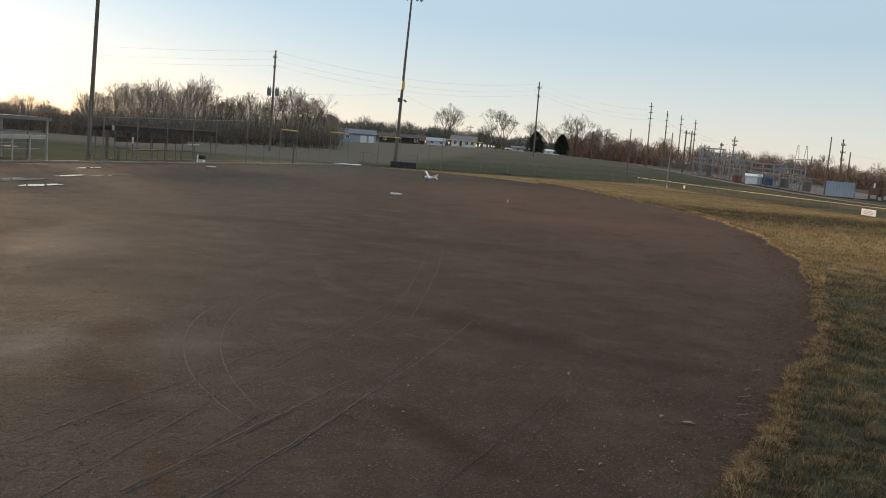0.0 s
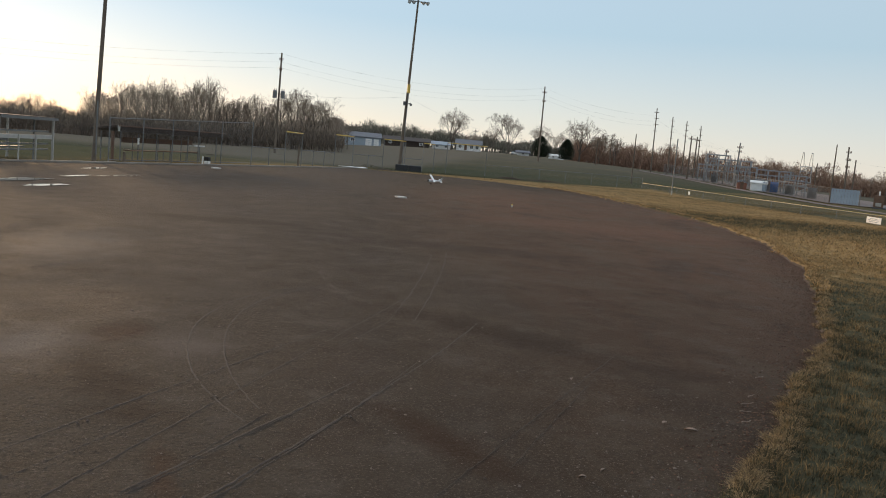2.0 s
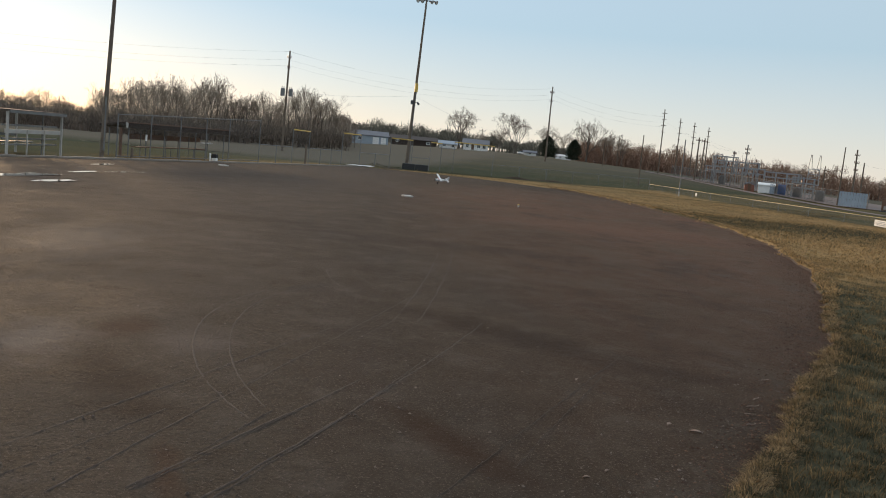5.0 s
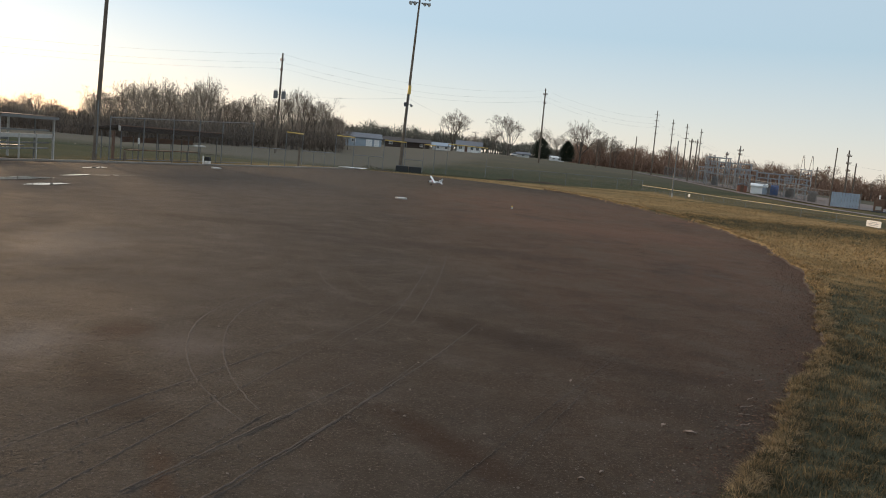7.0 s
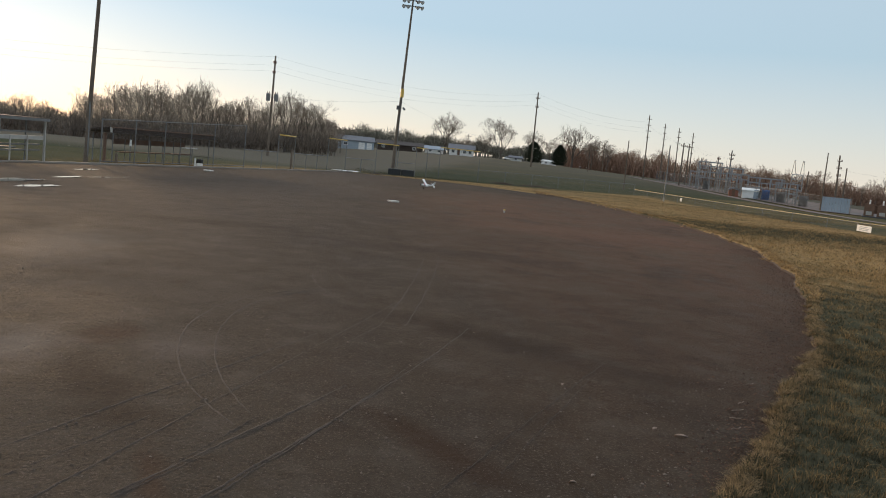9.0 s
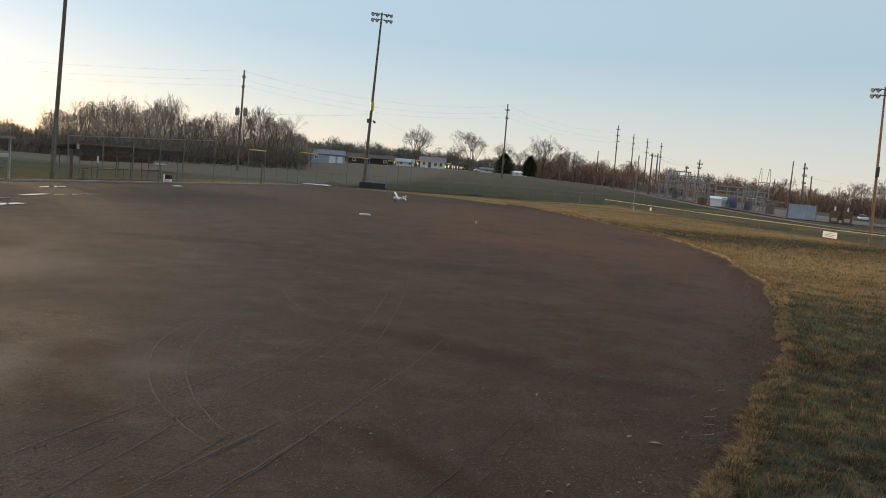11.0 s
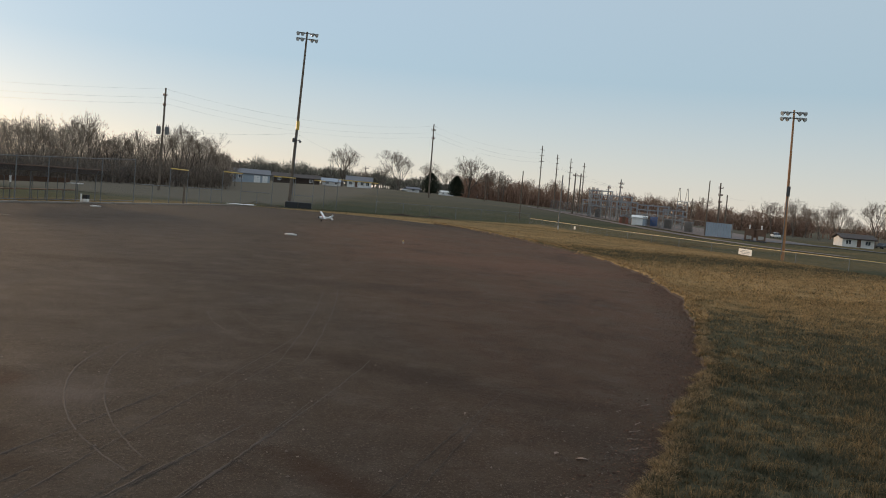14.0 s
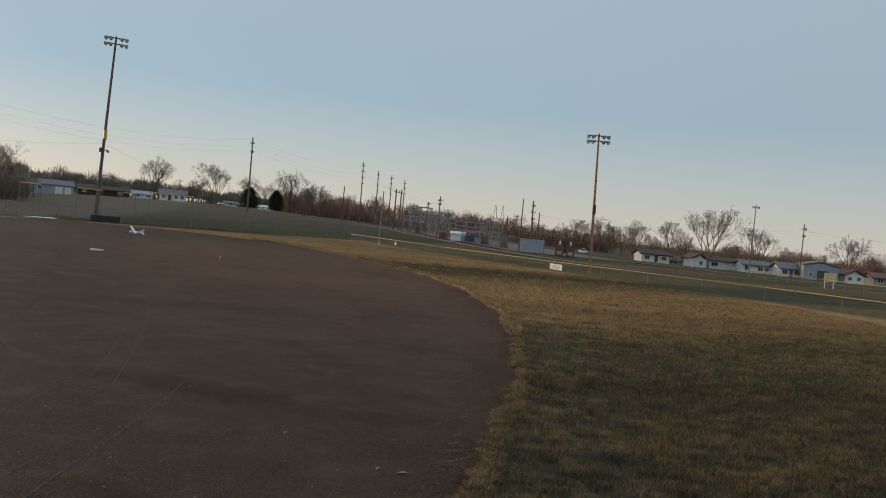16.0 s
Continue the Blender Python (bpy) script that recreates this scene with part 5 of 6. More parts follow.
house(-4.5, 167, 2.6, 4.0, 1.5, 0.7, 6, M_BRICK, M_ROOFD, "small red-brown house beside the garage", (WIN(0, 0.9, 0.6, 0.6),))
house(0.6, 195, 12.6, 5.5, 1.9, 1.0, 0, M_FASCIA, M_ROOFD, "long low dull-brown building beyond the field", (WIN(-4.5, 1.1, 0.8, 0.7), WIN(4.0, 1.1, 0.8, 0.7), ("door", 0, 0.95, 0.9, 1.8, M_FASCIA)))
house(2.95, 197, 5.4, 4.2, 1.3, 0.9, -4, M_WHITE, M_GREYB, "small white house with a pale blue roof beyond the field", (WIN(-1.2, 0.8, 0.7, 0.6), WIN(1.2, 0.8, 0.7, 0.6)))
house(4.75, 190, 6.6, 5.0, 2.0, 1.3, -5, M_WHITE, M_ROOFG, "white farmhouse with a porch and grey roof", (WIN(-2.3, 1.2, 0.8, 0.9), ("door", -0.8, 0.95, 0.8, 1.8, M_BROWN), WIN(0.8, 1.2, 0.8, 0.9), WIN(2.3, 1.2, 0.8, 0.9)))
house(8.4, 190, 3.2, 3.2, 0.9, 0.5, -8, M_WHITE, M_ROOFG, "small pale house among the lawn trees", (WIN(0, 0.6, 0.6, 0.4),))
house(10.6, 184, 3.9, 2.6, 0.9, 0.35, -10, M_WHITE, M_WHITE, "white trailer between two cedars", (WIN(-0.7, 0.6, 0.5, 0.4), WIN(0.7, 0.6, 0.5, 0.4)), True, 0.05, "trailer", "trailer")
for a, d, tn, m, lb in ((7.9, 212, 5, M_WHITE, "white car parked by the lawn trees"), (8.7, 215, -8, M_STEELD, "dark car parked by the lawn trees"), (12.9, 212, 10, M_WHITE, "white car parked under a bare tree"), (13.9, 215, 0, M_STEELD, "dark car parked under a bare tree"), (31.9, 142, 70, M_WHITE, "white van parked by the equipment skid"), (41.5, 150, 40, M_BLACK, "black car parked in front of the bungalows"), (37.9, 150, 30, M_STEELD, "dark car in front of the bungalow")):
    car(a, d, tn, m, lb)


def score_board():
    t = thing("scoreboard", spot(47.1, 88), "pale yellow board on two wooden legs", "board", "", -20)
    part("board", one_box(0, 0, 1.05, 1.15, 0.08, 0.85, 0.02), mat("cream_board", (0.62, 0.5, 0.26), (0.75, 0.62, 0.36), 2, 20, 0.7), t)
    for x in (-0.42, 0.42):
        part("leg", one_box(x, 0.06, 0.3, 0.08, 0.06, 1.3, 0.008), M_WHITE, t)


score_board()


def road_strip(name, label, pts, width, material, lift):
    bm = bmesh.new()
    rows = []
    for i, p in enumerate(pts):
        d = (pts[min(i + 1, len(pts) - 1)] - pts[max(i - 1, 0)]).normalized()
        s = Vector((d.y, -d.x, 0)) * width / 2
        row = []
        for f in (-1, -0.5, 0, 0.5, 1):
            q = p + s * f
            row.append(bm.verts.new((q.x, q.y, ground_z(q.x, q.y) + lift)))
        rows.append(row)
    for a, b in zip(rows, rows[1:]):
        for i in range(4):
            bm.faces.new((a[i], a[i + 1], b[i + 1], b[i]))
    tagged(part(name, bm, material), label, "road", kind="structure")


road_strip("road", "narrow gravel lane past the substation", [Vector((43 + 0.25 * i * 1.0, 150 - i * 4.0, 0)) for i in range(22)], 2.0, M_GRAVEL, 0.045)
road_strip("road", "pale worn asphalt street in front of the houses", [spot(29 + i * 1.2, 112 + 4 * math.sin(i * 0.3)) for i in range(24)], 3.2, M_ASPH, 0.06)


# ---- on the infield ----
def base_plate(x, y, size, turn, label):
    bm = bmesh.new()
    box(bm, 0, 0, 0.022, size, size, 0.055, 0.018)
    b = part("base", bm, M_BASE)
    b.matrix_basis = pose(x, y, ground_z(x, y) + 0.012, 0, 0, turn)
    tagged(b, label, "base")


base_plate(0.28, 31.2, 0.34, 22, "white square base on the clay, scuffed")
base_plate(-8.9, 43.2, 0.40, 30, "white base at the edge of the clay near the dugout")


def clay_stub(x, y):
    t = thing("marker_stub", (x, y, ground_z(x, y)), "small white marker stub standing in the clay", "marker")
    part("stem", one_rod((0, 0, -0.05), (0, 0, 0.09), 0.03, n=10), M_AGED, t)
    part("cap", one_rod((0, 0, 0.09), (0, 0, 0.125), 0.038, 0.025, n=10), M_YELLOW, t)


clay_stub(4.42, 31.4)


def padded_barrier():
    t = thing("padded_barrier", (1.15, 78.4, ground_z(1.15, 78.4)), "long black padded block in front of the light pole", "barrier", "", 2)
    for i in range(2):
        part("pad", one_box(-0.6 + i * 1.2, 0, 0.27, 1.17, 0.5, 0.58, 0.06), M_BLACK, t)


padded_barrier()


def tarp():
    rng = random.Random(8)
    verts, faces = [], []
    nx, ny = 18, 8
    for j in range(ny + 1):
        for i in range(nx + 1):
            x, y = (i / nx - 0.5) * 2.2, (j / ny - 0.5) * 1.1
            z = 0.06 + 0.05 * noise.noise((x * 2.2, y * 3.1, 2)) + 0.04 * math.cos(y * 2)
            verts.append((x + 0.08 * noise.noise((y * 3, 1, 0)), y + 0.08 * noise.noise((x * 2, 4, 0)), max(z, 0.01)))
    for j in range(ny):
        for i in range(nx):
            a = j * (nx + 1) + i
            faces.append((a, a + 1, a + nx + 2, a + nx + 1))
    ob = part("ground_tarp", pydata("ground_tarp", verts, faces, M_WHITE, True), M_WHITE)
    ob.matrix_basis = pose(-3.5, 71.0, ground_z(-3.5, 71.0) + 0.02, 0, 0, 20)
    md = ob.modifiers.new("thickness", "SOLIDIFY")
    md.thickness = 0.01
    tagged(ob, "crumpled white tarp lying on the grass", "tarp")


tarp()


def cooler():
    p = on_line(47.4, 0.4)
    t = thing("drink_cooler", p, "white drink cooler with a black lid by the fence", "cooler", "", LINE_TURN)
    part("tub", one_box(0, 0, 0.11, 0.26, 0.26, 0.22, 0.03), M_WHITE, t)
    part("lid", one_box(0, 0, 0.33, 0.27, 0.27, 0.22, 0.03), M_BLACK, t)
    s = thing("marker_post", on_line(46.9, 0.4), "short white marker post by the fence", "post")
    part("stem", one_rod((0, 0, -0.1), (0, 0, 0.48), 0.04, n=10), M_WHITE, s)


cooler()
for z in ((61.0, 1.4), (40.4, 0.5)):
    p = on_line(z[0], 0.8)
    s = thing("wooden_post", p, "short dark wooden post by the fence", "post")
    part("stem", one_rod((0, 0, -0.2), (0, 0, z[1]), 0.07, 0.065, n=10), M_WOODP, s)


def puddle(cx, cy, lx, ly, turn, seed, label):
    rng = random.Random(seed)
    n = 56
    verts, faces = [], []
    ca, sa_ = math.cos(radians(turn)), math.sin(radians(turn))
    for ring in (0.0, 0.55, 1.0):
        for k in range(n):
            a = 2 * math.pi * k / n
            r = ring * (1 + 0.45 * noise.noise((math.cos(a) * 1.6 + seed, math.sin(a) * 1.6, seed * 3.0)))
            x, y = r * lx * math.cos(a), r * ly * math.sin(a)
            px, py = cx + x * ca - y * sa_, cy + x * sa_ + y * ca
            verts.append((px, py, ground_z(cx, cy) + 0.024))
    for i in range(2):
        for k in range(n):
            a, b = i * n + k, i * n + (k + 1) % n
            faces.append((a, b, b + n, a + n))
    w = part("puddle", pydata("puddle", verts, faces, M_WATER), M_WATER)
    tagged(w, label, "puddle", "puddles on the clay", "structure")


puddle(-10.0, 23.2, 1.25, 0.36, 74, 3, "shallow rain puddle on the clay mirroring the trees")
puddle(-8.73, 22.1, 0.72, 0.20, 73, 5, "shallow rain puddle on the clay")
puddle(-9.8, 27.0, 0.75, 0.14, 80, 8, "narrow rain puddle on the clay")
puddle(-9.15, 28.9, 1.0, 0.07, 66, 11, "long thin rain puddle on the clay")
puddle(-11.2, 32.7, 0.8, 0.16, 78, 13, "thin wet patch on the clay")


def soil_mound(x, y, lx, ly, h, seed):
    verts, faces = [], []
    n, rings = 26, 5
    for r in range(rings + 1):
        for k in range(n):
            a = 2 * math.pi * k / n
            f = r / rings * (1 + 0.3 * noise.noise((math.cos(a) * 1.3, math.sin(a) * 1.3, seed)))
            px, py = x + lx * f * math.cos(a), y + ly * f * math.sin(a)
            verts.append((px, py, ground_z(px, py) + h * max(0, 1 - (r / rings) ** 2) * (0.8 + 0.5 * noise.noise((px, py, seed))) - 0.01))
    for r in range(rings):
        for k in range(n):
            a, b = r * n + k, r * n + (k + 1) % n
            faces.append((a, b, b + n, a + n))
    ob = part("soil_mound", pydata("soil_mound", verts, faces, M_DIRT, True), M_DIRT)
    tagged(ob, "low dark mound of bare soil on the grass", "mound", "soil mounds")


soil_mound(11.6, 85.0, 1.5, 0.6, 0.22, 2)
soil_mound(15.2, 86.5, 2.2, 0.6, 0.20, 4)
soil_mound(-0.9, 74.5, 1.2, 0.5, 0.14, 6)
puddle(-22.0, 66.0, 3.0, 0.5, 15, 17, "shallow rain puddle on the grass lot")
puddle(-16.0, 72.0, 2.5, 0.4, 10, 19, "shallow rain puddle on the grass lot")


def model_plane():
    """High-wing foam model aeroplane standing on its wheels."""
    x, y = 2.1, 47.9
    t = thing("model_airplane", (x, y, 0), "white foam high-wing model aeroplane tipped onto one wing on the clay", "model airplane")
    t.matrix_basis = pose(x, y, ground_z(x, y) + 0.105) @ Matrix.Rotation(radians(22), 4, "Z") @ Matrix.Rotation(radians(30), 4, "X") @ Matrix.Scale(0.82, 4)
    bm = bmesh.new()
    prof = ((0.0, 0.05, 0.20), (0.10, 0.075, 0.20), (0.30, 0.085, 0.21), (0.55, 0.06, 0.20), (0.95, 0.022, 0.20))
    rings = []
    for px, r, z in prof:
        rings.append([bm.verts.new((px - 0.3, r * math.cos(2 * math.pi * k / 10), z + 1.15 * r * math.sin(2 * math.pi * k / 10))) for k in range(10)])
    for a, b in zip(rings, rings[1:]):
        for k in range(10):
            bm.faces.new((a[k], a[(k + 1) % 10], b[(k + 1) % 10], b[k]))
    bm.faces.new(rings[0][::-1]), bm.faces.new(rings[-1])
    bmesh.ops.recalc_face_normals(bm, faces=bm.faces[:])
    part("fuselage", bm, M_FOAM, t, "", True)
    part("wing", one_box(0.0, 0.12, 0.315, 0.155, 0.9, 0.028, 0.012), M_FOAM, t)
    part("tailplane", one_box(0.60, 0, 0.21, 0.14, 0.44, 0.012, 0.005), M_FOAM, t)
    fin = bmesh.new()
    vs = [fin.verts.new((px, s * 0.007, z)) for s in (-1, 1) for px, z in ((0.48, 0.20), (0.66, 0.20), (0.70, 0.46), (0.60, 0.47))]
    for f in ((0, 1, 2, 3), (7, 6, 5, 4), (0, 4, 5, 1), (1, 5, 6, 2), (2, 6, 7, 3), (3, 7, 4, 0)):
        fin.faces.new([vs[i] for i in f])
    part("fin", fin, M_FOAM, t)
    part("nose", one_rod((-0.36, 0, 0.20), (-0.30, 0, 0.20), 0.02, 0.05, n=12), M_BLACK, t)
    part("propeller", one_box(-0.365, 0, 0.20, 0.012, 0.03, 0.26, 0.004), M_BLACK, t)
    part("stripe", one_box(0.0, 0.0, 0.2855, 0.20, 0.24, 0.03, 0.004), M_RED, t, "red trim under the wing")
    for s in (-1, 1):
        g = part("gear_leg", one_rod((-0.12, s * 0.04, 0.16), (-0.14, s * 0.16, 0.05), 0.006, n=6), M_STEELD, t)
        part("wheel", one_rod((-0.14, s * 0.145, 0.05), (-0.14, s * 0.18, 0.05), 0.05, n=16), M_BLACK, t)
    part("tail_wheel", one_rod((0.62, -0.008, 0.03), (0.62, 0.008, 0.03), 0.025, n=12), M_BLACK, t)
    part("tail_strut", one_rod((0.62, 0, 0.03), (0.60, 0, 0.2), 0.005, n=6), M_STEELD, t)


model_plane()


# ---- wheel marks in the clay ----
def rut(pts, width, label, lift=0.013):
    """A shallow wheel mark: a pressed strip with two crumbly lips."""
    rng = random.Random(len(pts))
    n = len(pts)
    verts, faces = [], []
    prof = ((-1.3, 0.0), (-0.6, 0.0025), (0.0, 0.0001), (0.6, 0.0025), (1.3, 0.0))
    for i, (x, y) in enumerate(pts):
        x0, y0 = pts[max(i - 1, 0)]
        x1, y1 = pts[min(i + 1, n - 1)]
        l = math.hypot(x1 - x0, y1 - y0) or 1
        sx, sy = (y1 - y0) / l, -(x1 - x0) / l
        fade = min(1.0, 14 * i / n, 14 * (n - 1 - i) / n)
        wob = 0.010 * noise.noise((x * 2.3, y * 2.3, 1)) + 0.007 * noise.noise((x * 11, y * 11, 1))
        for o, h in prof:
            q = o * width / 3 + wob
            e = h * fade * (1.5 * noise.noise((x * 21 + o * 3, y * 21, 0.0)) + 0.35 + 0.9 * noise.noise((x * 1.6, y * 1.6, o)))
            px, py = x + sx * q, y + sy * q
            bed = ground_z(px, py) + 0.012 + 0.006 * noise.noise((px * 1.3, py * 1.3, 0)) + 0.004 * noise.noise((px * 0.3, py * 0.3, 5))
            worn = 0.005 * smooth(-0.55, -0.75, noise.noise((x * 1.3, y * 1.3, 9)) + 0.4 * noise.noise((x * 6, y * 6, 4)))
            verts.append((px, py, bed + (0.0006 if abs(o) < 1.2 else -0.003) + e - worn))
    w = len(prof)
    for i in range(n - 1):
        for c in range(w - 1):
            a = i * w + c
            faces.append((a, a + 1, a + w + 1, a + w))
    ob = part("wheel_mark", pydata("wheel_mark", verts, faces, M_RUT, True), M_RUT)
    tagged(ob, label, "wheel mark", "wheel marks in the clay", "structure")


def straight(x0, y0, x1, y1, n=260, bow=0.0):
    l = math.hypot(x1 - x0, y1 - y0)
    sx, sy = (y1 - y0) / l, -(x1 - x0) / l
    return [(x0 + (x1 - x0) * f + sx * bow * 4 * f * (1 - f), y0 + (y1 - y0) * f + sy * bow * 4 * f * (1 - f)) for f in (i / n for i in range(n + 1))]


def bend(p0, p1, p2, p3, n=260):
    """A curved track between two ends, drawn by two handles."""
    out = []
    for f in (i / n for i in range(n + 1)):
        g = 1 - f
        w = (g ** 3, 3 * g * g * f, 3 * g * f * f, f ** 3)
        out.append(tuple(sum(k * p[c] for k, p in zip(w, (p0, p1, p2, p3))) for c in (0, 1)))
    return out


RUT = "shallow wheel mark pressed into the clay"
rut(bend((-0.75, 4.85), (-1.75, 6.2), (-2.1, 8.9), (-0.61, 10.05)), 0.024, RUT)
rut(bend((-0.70, 5.1), (-1.4, 6.4), (-1.75, 8.9), (-0.61, 9.98)), 0.022, RUT)
rut(bend((-0.86, 11.1), (-0.8, 10.3), (-0.55, 9.6), (-0.13, 9.05)), 0.022, RUT)
rut(bend((-0.56, 11.6), (-0.45, 10.7), (-0.25, 10.2), (-0.07, 9.75)), 0.020, RUT)
rut(straight(-0.5, 7.55, -1.95, 3.9), 0.022, RUT)
rut(straight(-1.95, 3.9, -2.6, 2.4), 0.020, RUT)
rut(straight(-1.25, 4.9, -2.1, 2.7), 0.014, RUT)
rut(straight(0.22, 9.5, -1.75, 2.5), 0.017, RUT)
rut(straight(-0.45, 5.2, -1.45, 2.9), 0.013, RUT)
rut(straight(-0.15, 5.9, -1.55, 2.8), 0.023, RUT)
rut(straight(0.95, 8.4, -1.2, 2.7, bow=-0.09), 0.025, RUT)
rut(straight(0.3, 6.6, -1.05, 2.9, bow=-0.05), 0.015, RUT)
rut(straight(-0.65, 5.05, -1.2, 3.4), 0.012, RUT)
rut(straight(0.75, 14.5, 0.05, 8.1, bow=-0.06), 0.018, RUT)
rut(straight(1.0, 14.6, 0.3, 8.2, bow=-0.06), 0.018, RUT)
rut(straight(0.05, 8.1, -0.35, 6.9), 0.014, RUT)
rut(straight(-3.4, 11.1, -4.4, 8.7, bow=-0.06), 0.024, RUT)
rut(straight(-3.55, 9.1, -3.8, 7.9), 0.022, RUT)
rut(straight(2.1, 7.4, 0.3, 3.9), 0.008, RUT)
rut(straight(1.75, 6.6, 0.75, 4.4), 0.007, RUT)


# ---- clay crumbs, leaf, turf ----
def pebbles():
    rng = random.Random(21)
    verts, faces = [], []
    oct_ = ((1, 0, 0), (0, 1, 0), (-1, 0, 0), (0, -1, 0), (0, 0, 1), (0, 0, -0.4))
    tri = ((0, 1, 4), (1, 2, 4), (2, 3, 4), (3, 0, 4), (1, 0, 5), (2, 1, 5), (3, 2, 5), (0, 3, 5))
    for i in range(14000):
        y = 2.2 + 12.0 * rng.random() ** 1.4
        e = dirt_edge(y)
        x = e - abs(rng.gauss(0, 0.5)) if i % 4 == 0 else rng.uniform(-0.62 * y - 1.2, e)
        if x > e:
            continue
        s = rng.choice((0.0022, 0.003, 0.004, 0.005))
        if rng.random() < (0.15 if i % 4 == 0 else 0.06):
            s *= 2.2
        z = ground_z(x, y) + 0.014
        a = rng.uniform(0, 6.28)
        k = [rng.uniform(0.6, 1.4) for _ in range(3)]
        o = len(verts)
        for vx, vy, vz in oct_:
            ux, uy = vx * k[0], vy * k[1]
            verts.append((x + s * (ux * math.cos(a) - uy * math.sin(a)), y + s * (ux * math.sin(a) + uy * math.cos(a)), z + s * vz * k[2] * 0.8))
        faces += [tuple(o + q for q in f) for f in tri]
    tagged(part("clay_crumbs", pydata("clay_crumbs", verts, faces, M_STONE), M_STONE), "small crumbs and grit on the clay", "grit", kind="stuff")


pebbles()


def leaf(x, y, length, turn, label):
    verts, faces = [], []
    n = 8
    for i in range(n + 1):
        f = i / n
        w = 0.24 * length * math.sin(math.pi * f ** 0.8) + 0.002
        z = 0.006 + 0.008 * math.sin(f * 2.6)
        verts += [((f - 0.5) * length, -w, z + 0.012), ((f - 0.5) * length, 0, z), ((f - 0.5) * length, w, z + 0.010)]
    for i in range(n):
        a = i * 3
        faces += [(a, a + 1, a + 4, a + 3), (a + 1, a + 2, a + 5, a + 4)]
    ob = part("dead_leaf", pydata("dead_leaf", verts, faces, M_LEAF, True), M_LEAF)
    ob.matrix_basis = pose(x, y, ground_z(x, y) + 0.008, 0, 0, turn)
    md = ob.modifiers.new("thickness", "SOLIDIFY")
    md.thickness = 0.0015
    tagged(ob, label, "leaf", "dead leaves")


leaf(2.07, 5.30, 0.085, -25, "pale curled dead leaf lying on the clay")
leaf(1.93, 5.42, 0.05, 40, "small brown dead leaf lying on the clay")
leaf(1.13, 4.32, 0.040, -15, "curled reddish-brown leaf scrap lying on the clay")
leaf(1.27, 4.44, 0.032, 30, "curled reddish-brown leaf scrap lying on the clay")


def stick(x, y, length, turn):
    """A short pale stalk lying at the grass line."""
    p = [Vector((length * (f - 0.5), 0.006 * math.sin(f * 7), 0.010 + 0.012 * f)) for f in (i / 6 for i in range(7))]
    ob = part("dry_stalk", pydata("dry_stalk", *tube(p, lambda f: 0.0045 * (1.1 - 0.6 * f), 5), M_LEAF, True), M_LEAF)
    ob.matrix_basis = pose(x, y, ground_z(x, y) + 0.01, 0, 0, turn)
    tagged(ob, "short pale dry stalk lying by the grass line", "stalk", "dry stalks")


for x, y, length, turn in ((2.77, 6.06, 0.10, 8), (2.66, 5.84, 0.08, -24), (2.90, 6.30, 0.07, 35), (2.56, 5.58, 0.07, 4), (3.25, 6.95, 0.08, 15)):
    stick(x, y, length, turn)
leaf(1.5, 6.4, 0.035, 70, "tiny pale leaf scrap lying on the clay")


def blades(name, label, spots, length, width, seed, material, bend=0.5, up=1.0, aim=None, tussock=0.0):
    """Many narrow bent blades in one mesh. spots: array of x, y; aim: bearing of each bend."""
    rng = np.random.default_rng(seed)
    n = len(spots)
    z = np.array([ground_z(float(x), float(y)) + lip(float(x), float(y)) for x, y in spots])
    a = rng.uniform(0, 2 * np.pi, n) if aim is None else aim
    h = length * rng.uniform(0.5, 1.25, n)
    if tussock:
        lump = np.array([noise.noise((x * tussock, y * tussock * 1.3, 5)) + 0.5 * noise.noise((x * tussock * 2.7, y * tussock * 3.1, 8)) for x, y in spots.tolist()])
        h *= np.clip(1.0 + 1.5 * lump, 0.5, 2.0)
    w = width * rng.uniform(0.6, 1.2, n)
    lean = bend * rng.uniform(0.2, 1.3, n)
    side = np.stack([-np.sin(a), np.cos(a)], 1) * w[:, None] / 2
    out = np.stack([np.cos(a), np.sin(a)], 1)
    v = np.zeros((n, 5, 3))
    v[:, 0, :2], v[:, 1, :2] = spots - side, spots + side
    v[:, :2, 2] = z[:, None] - 0.004
    mid = spots + out * (h * lean * 0.35)[:, None]
    v[:, 2, :2], v[:, 3, :2] = mid + side * 0.75, mid - side * 0.75
    v[:, 2:4, 2] = (z + h * 0.55 * up)[:, None]
    v[:, 4, :2] = spots + out * (h * lean)[:, None]
    v[:, 4, 2] = z + h * up * (1 - 0.25 * lean)
    idx = np.arange(n)[:, None] * 5
    quads, tris = (idx + [0, 1, 2, 3]), (idx + [3, 2, 4])
    me = bpy.data.meshes.new(name)
    me.vertices.add(n * 5)
    me.vertices.foreach_set("co", v.ravel())
    loops = np.concatenate([quads, tris], 1).ravel()
    me.loops.add(len(loops))
    me.loops.foreach_set("vertex_index", loops)
    me.polygons.add(n * 2)
    me.polygons.foreach_set("loop_start", (np.arange(n)[:, None] * 7 + [0, 4]).ravel())
    me.update(calc_edges=True)
    me.materials.append(material)
    tagged(part(name, me, material), label, "grass", kind="stuff")


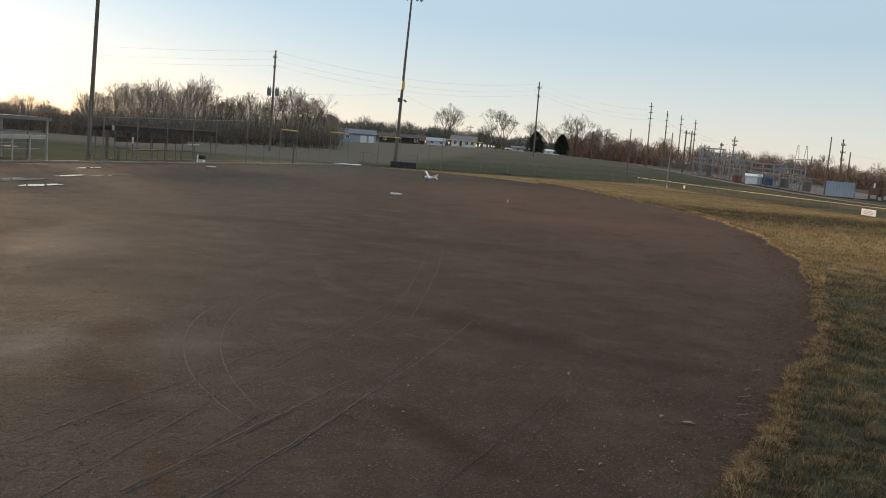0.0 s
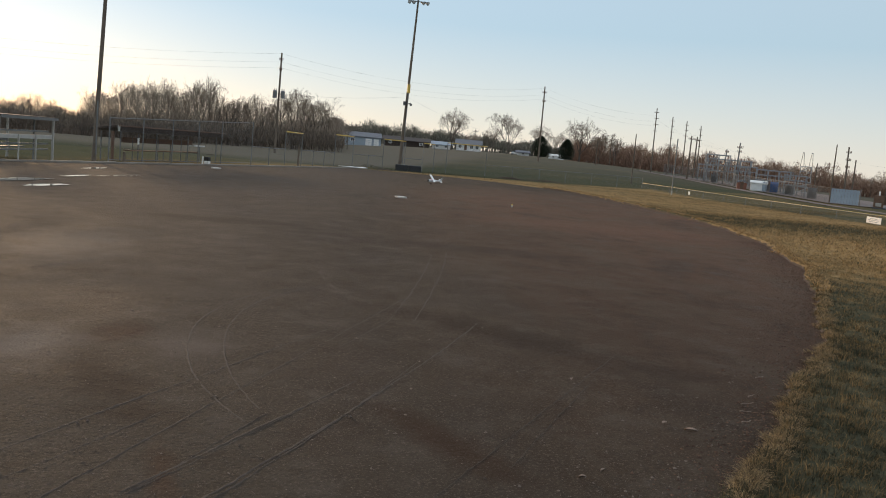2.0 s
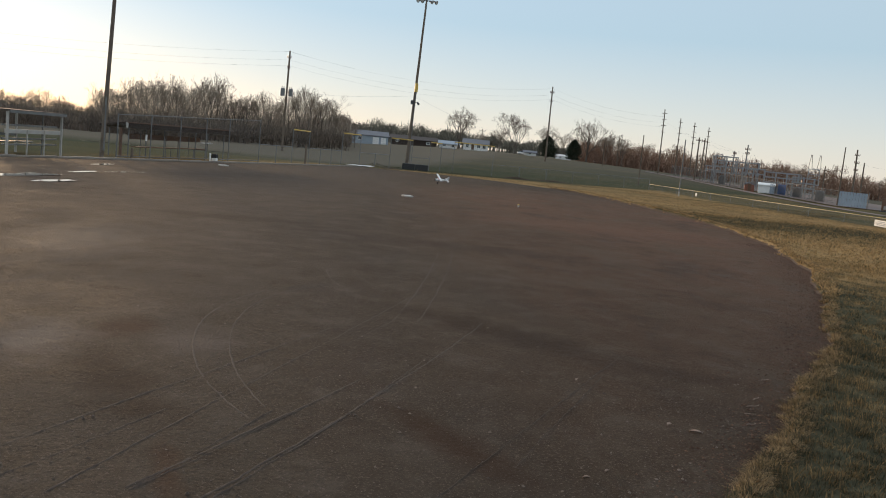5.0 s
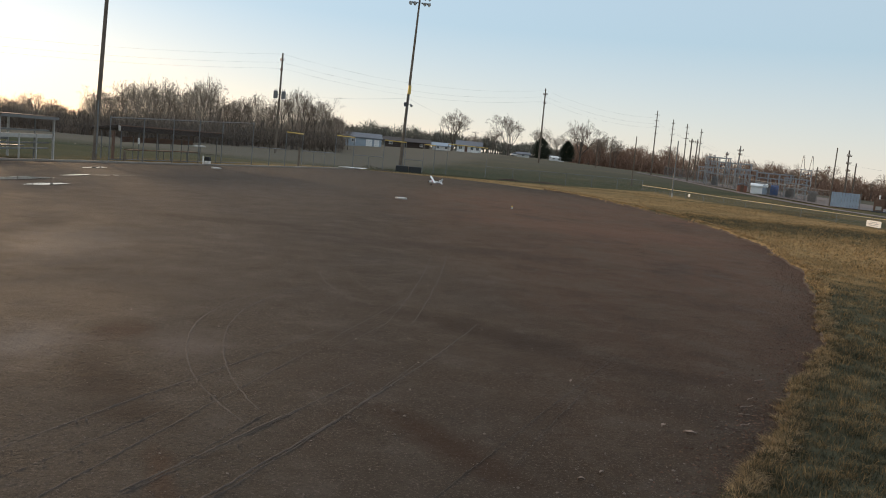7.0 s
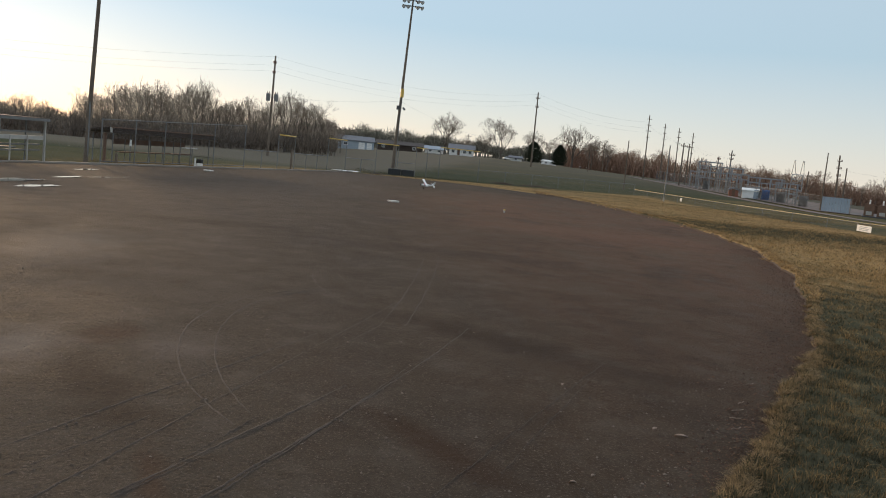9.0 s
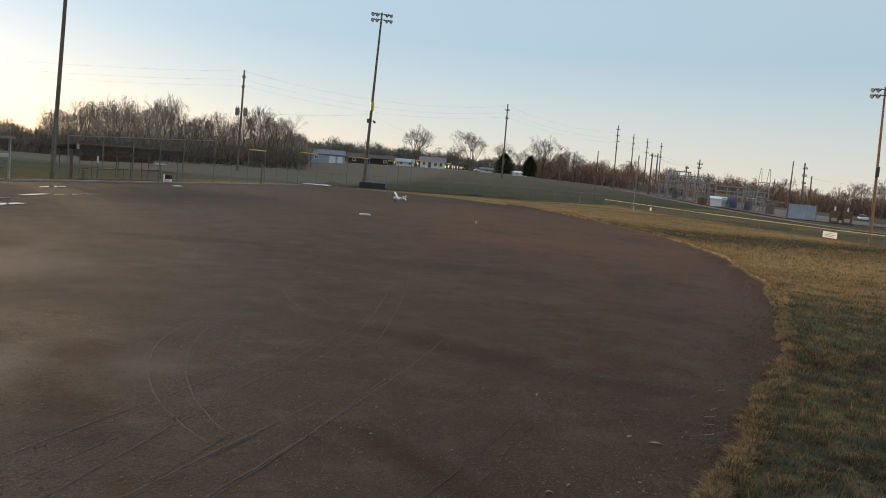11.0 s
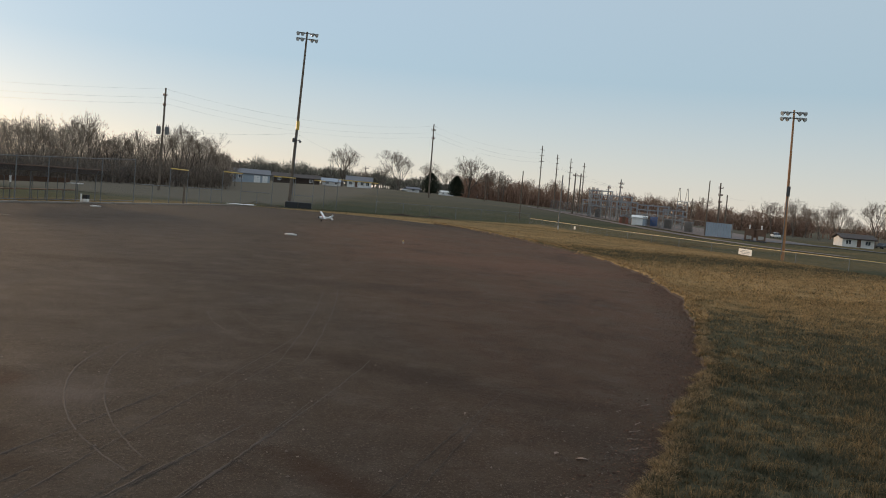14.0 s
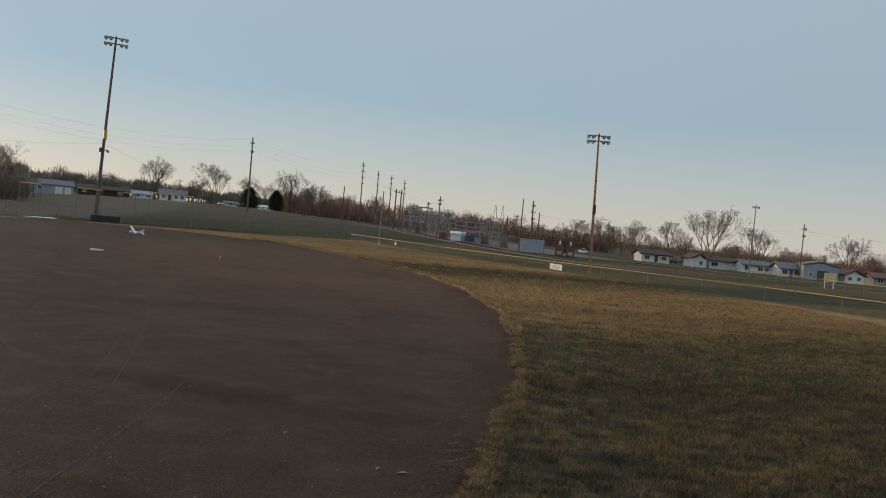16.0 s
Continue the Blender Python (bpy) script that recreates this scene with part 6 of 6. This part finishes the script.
def scatter(seed, count, y0, y1, reach, grain=1.0, power=1.0):
    """Places on the turf side of the clay line, gathered in clumps."""
    rng = np.random.default_rng(seed)
    y = y0 + (y1 - y0) * rng.random(count) ** power
    e = np.array([edge_line(float(v)) for v in y])
    x = e + 0.02 + reach(y) * rng.random(count)
    thick = np.array([noise.noise((a * 1.1 / grain, b * 2.6 / grain, seed)) + 0.6 * noise.noise((a * 4 / grain, b * 7 / grain, seed)) for a, b in zip(x.tolist(), y.tolist())])
    keep = rng.random(count) < np.clip(0.62 + 1.1 * thick, 0.32, 1)
    return np.stack([x, y], 1)[keep]


blades("grass", "short dormant turf by the clay", scatter(1, 215000, 1.5, 9, lambda y: 1.2 + 0.75 * y, 0.25), 0.050, 0.0062, 1, M_BLADE, 1.15, tussock=5.0)
blades("grass", "short dormant turf of the outfield", scatter(2, 155000, 8, 20, lambda y: 4 + 0.55 * y, 0.4), 0.060, 0.0115, 2, M_BLADE, 1.3, 0.8, tussock=3.6)
blades("grass", "short dormant turf of the outfield", scatter(3, 85000, 18, 44, lambda y: 15.5 + 0 * y, 0.8), 0.075, 0.031, 3, M_BLADE, 1.4, 0.7, tussock=2.0)
blades("grass", "short dormant turf of the far outfield", scatter(5, 42000, 42, 84, lambda y: np.minimum(16 + 1.1 * np.maximum(0, y - 56), 29), 1.6), 0.065, 0.062, 7, M_BLADE, 1.5, 0.5)
blades("grass", "short dormant turf of the outfield", scatter(4, 40000, -3, 10, lambda y: 6 + 1.3 * np.maximum(y, 0), 0.4), 0.048, 0.009, 4, M_BLADE, 1.0, tussock=4.2)


def edge_tufts():
    """Bunches of longer straw that spill over the clay line, with gaps between them."""
    rng = np.random.default_rng(9)
    near, far, near_aim, far_aim, green, green_aim = [], [], [], [], [], []
    y = 1.6
    while y < 62:
        close = y < 13
        e = edge_line(y)
        lump = noise.noise((y * (2.4 if close else 1.0), 0.7, 0)) + 0.4 * noise.noise((y * 6.0, 2.7, 0))
        lush = 0.45 + 1.5 * lump
        for k in range(2 if close else 1):
            if rng.random() > (0.6 if close else 0.35) + lush:
                continue
            m = int((130 if close else 44) * rng.uniform(0.5, 1.3))
            c = np.array([e + 0.085 + 0.05 * smooth(6, 4, y) - 0.10 * lump + rng.normal(0.0 if close else 0.14, 0.04 if close else 0.08), y + rng.normal(0, 0.03)])
            size = rng.uniform(0.03, 0.08) * (1 if close else 1.6)
            a = rng.uniform(0, 2 * np.pi, m)
            q = c + np.stack([np.cos(a), np.sin(a)], 1) * (size * np.sqrt(rng.random(m)))[:, None]
            dull = close and rng.random() < 0.3
            (green if dull else near if close else far).append(q + ([0.05, 0] if dull else [0, 0]))
            (green_aim if dull else near_aim if close else far_aim).append(a + rng.normal(0, 0.6, m))
        y += 0.06 if close else 0.09
    blades("grass_tuft", "straw tufts spilling over the clay line", np.concatenate(near), 0.062, 0.0042, 5, M_TUFTN, 1.25, 0.85, np.concatenate(near_aim))
    blades("grass_tuft", "grey-green tufts along the clay line", np.concatenate(green), 0.062, 0.0046, 8, M_BLADE, 1.3, 0.85, np.concatenate(green_aim))
    blades("grass_tuft", "straw tufts spilling over the far clay line", np.concatenate(far), 0.085, 0.016, 6, M_TUFT, 1.2, 0.85, np.concatenate(far_aim))


edge_tufts()


def edge_clods():
    """Loose reddish clods and scraps along the clay line."""
    rng = random.Random(33)
    verts, faces = [], []
    oct_ = ((1, 0, 0), (0, 1, 0), (-1, 0, 0), (0, -1, 0), (0, 0, 1), (0, 0, -0.4))
    tri = ((0, 1, 4), (1, 2, 4), (2, 3, 4), (3, 0, 4), (1, 0, 5), (2, 1, 5), (3, 2, 5), (0, 3, 5))
    for i in range(7000):
        y = 2.0 + 22.0 * rng.random() ** 1.6
        x = dirt_edge(y) + 0.05 - abs(rng.gauss(0, 0.16 + 0.012 * y))
        s = rng.choice((0.004, 0.005, 0.006, 0.009)) * (1 + 0.04 * y)
        a = rng.uniform(0, 6.28)
        k = [rng.uniform(0.5, 1.5) for _ in range(3)]
        z = ground_z(x, y) + 0.014
        o = len(verts)
        for vx, vy, vz in oct_:
            ux, uy = vx * k[0], vy * k[1]
            verts.append((x + s * (ux * math.cos(a) - uy * math.sin(a)), y + s * (ux * math.sin(a) + uy * math.cos(a)), z + s * vz * k[2] * 0.7))
        faces += [tuple(o + q for q in f) for f in tri]
    tagged(part("clay_clods", pydata("clay_clods", verts, faces, M_CLOD), M_CLOD), "loose reddish clay clods along the grass line", "clods", kind="stuff")


edge_clods()
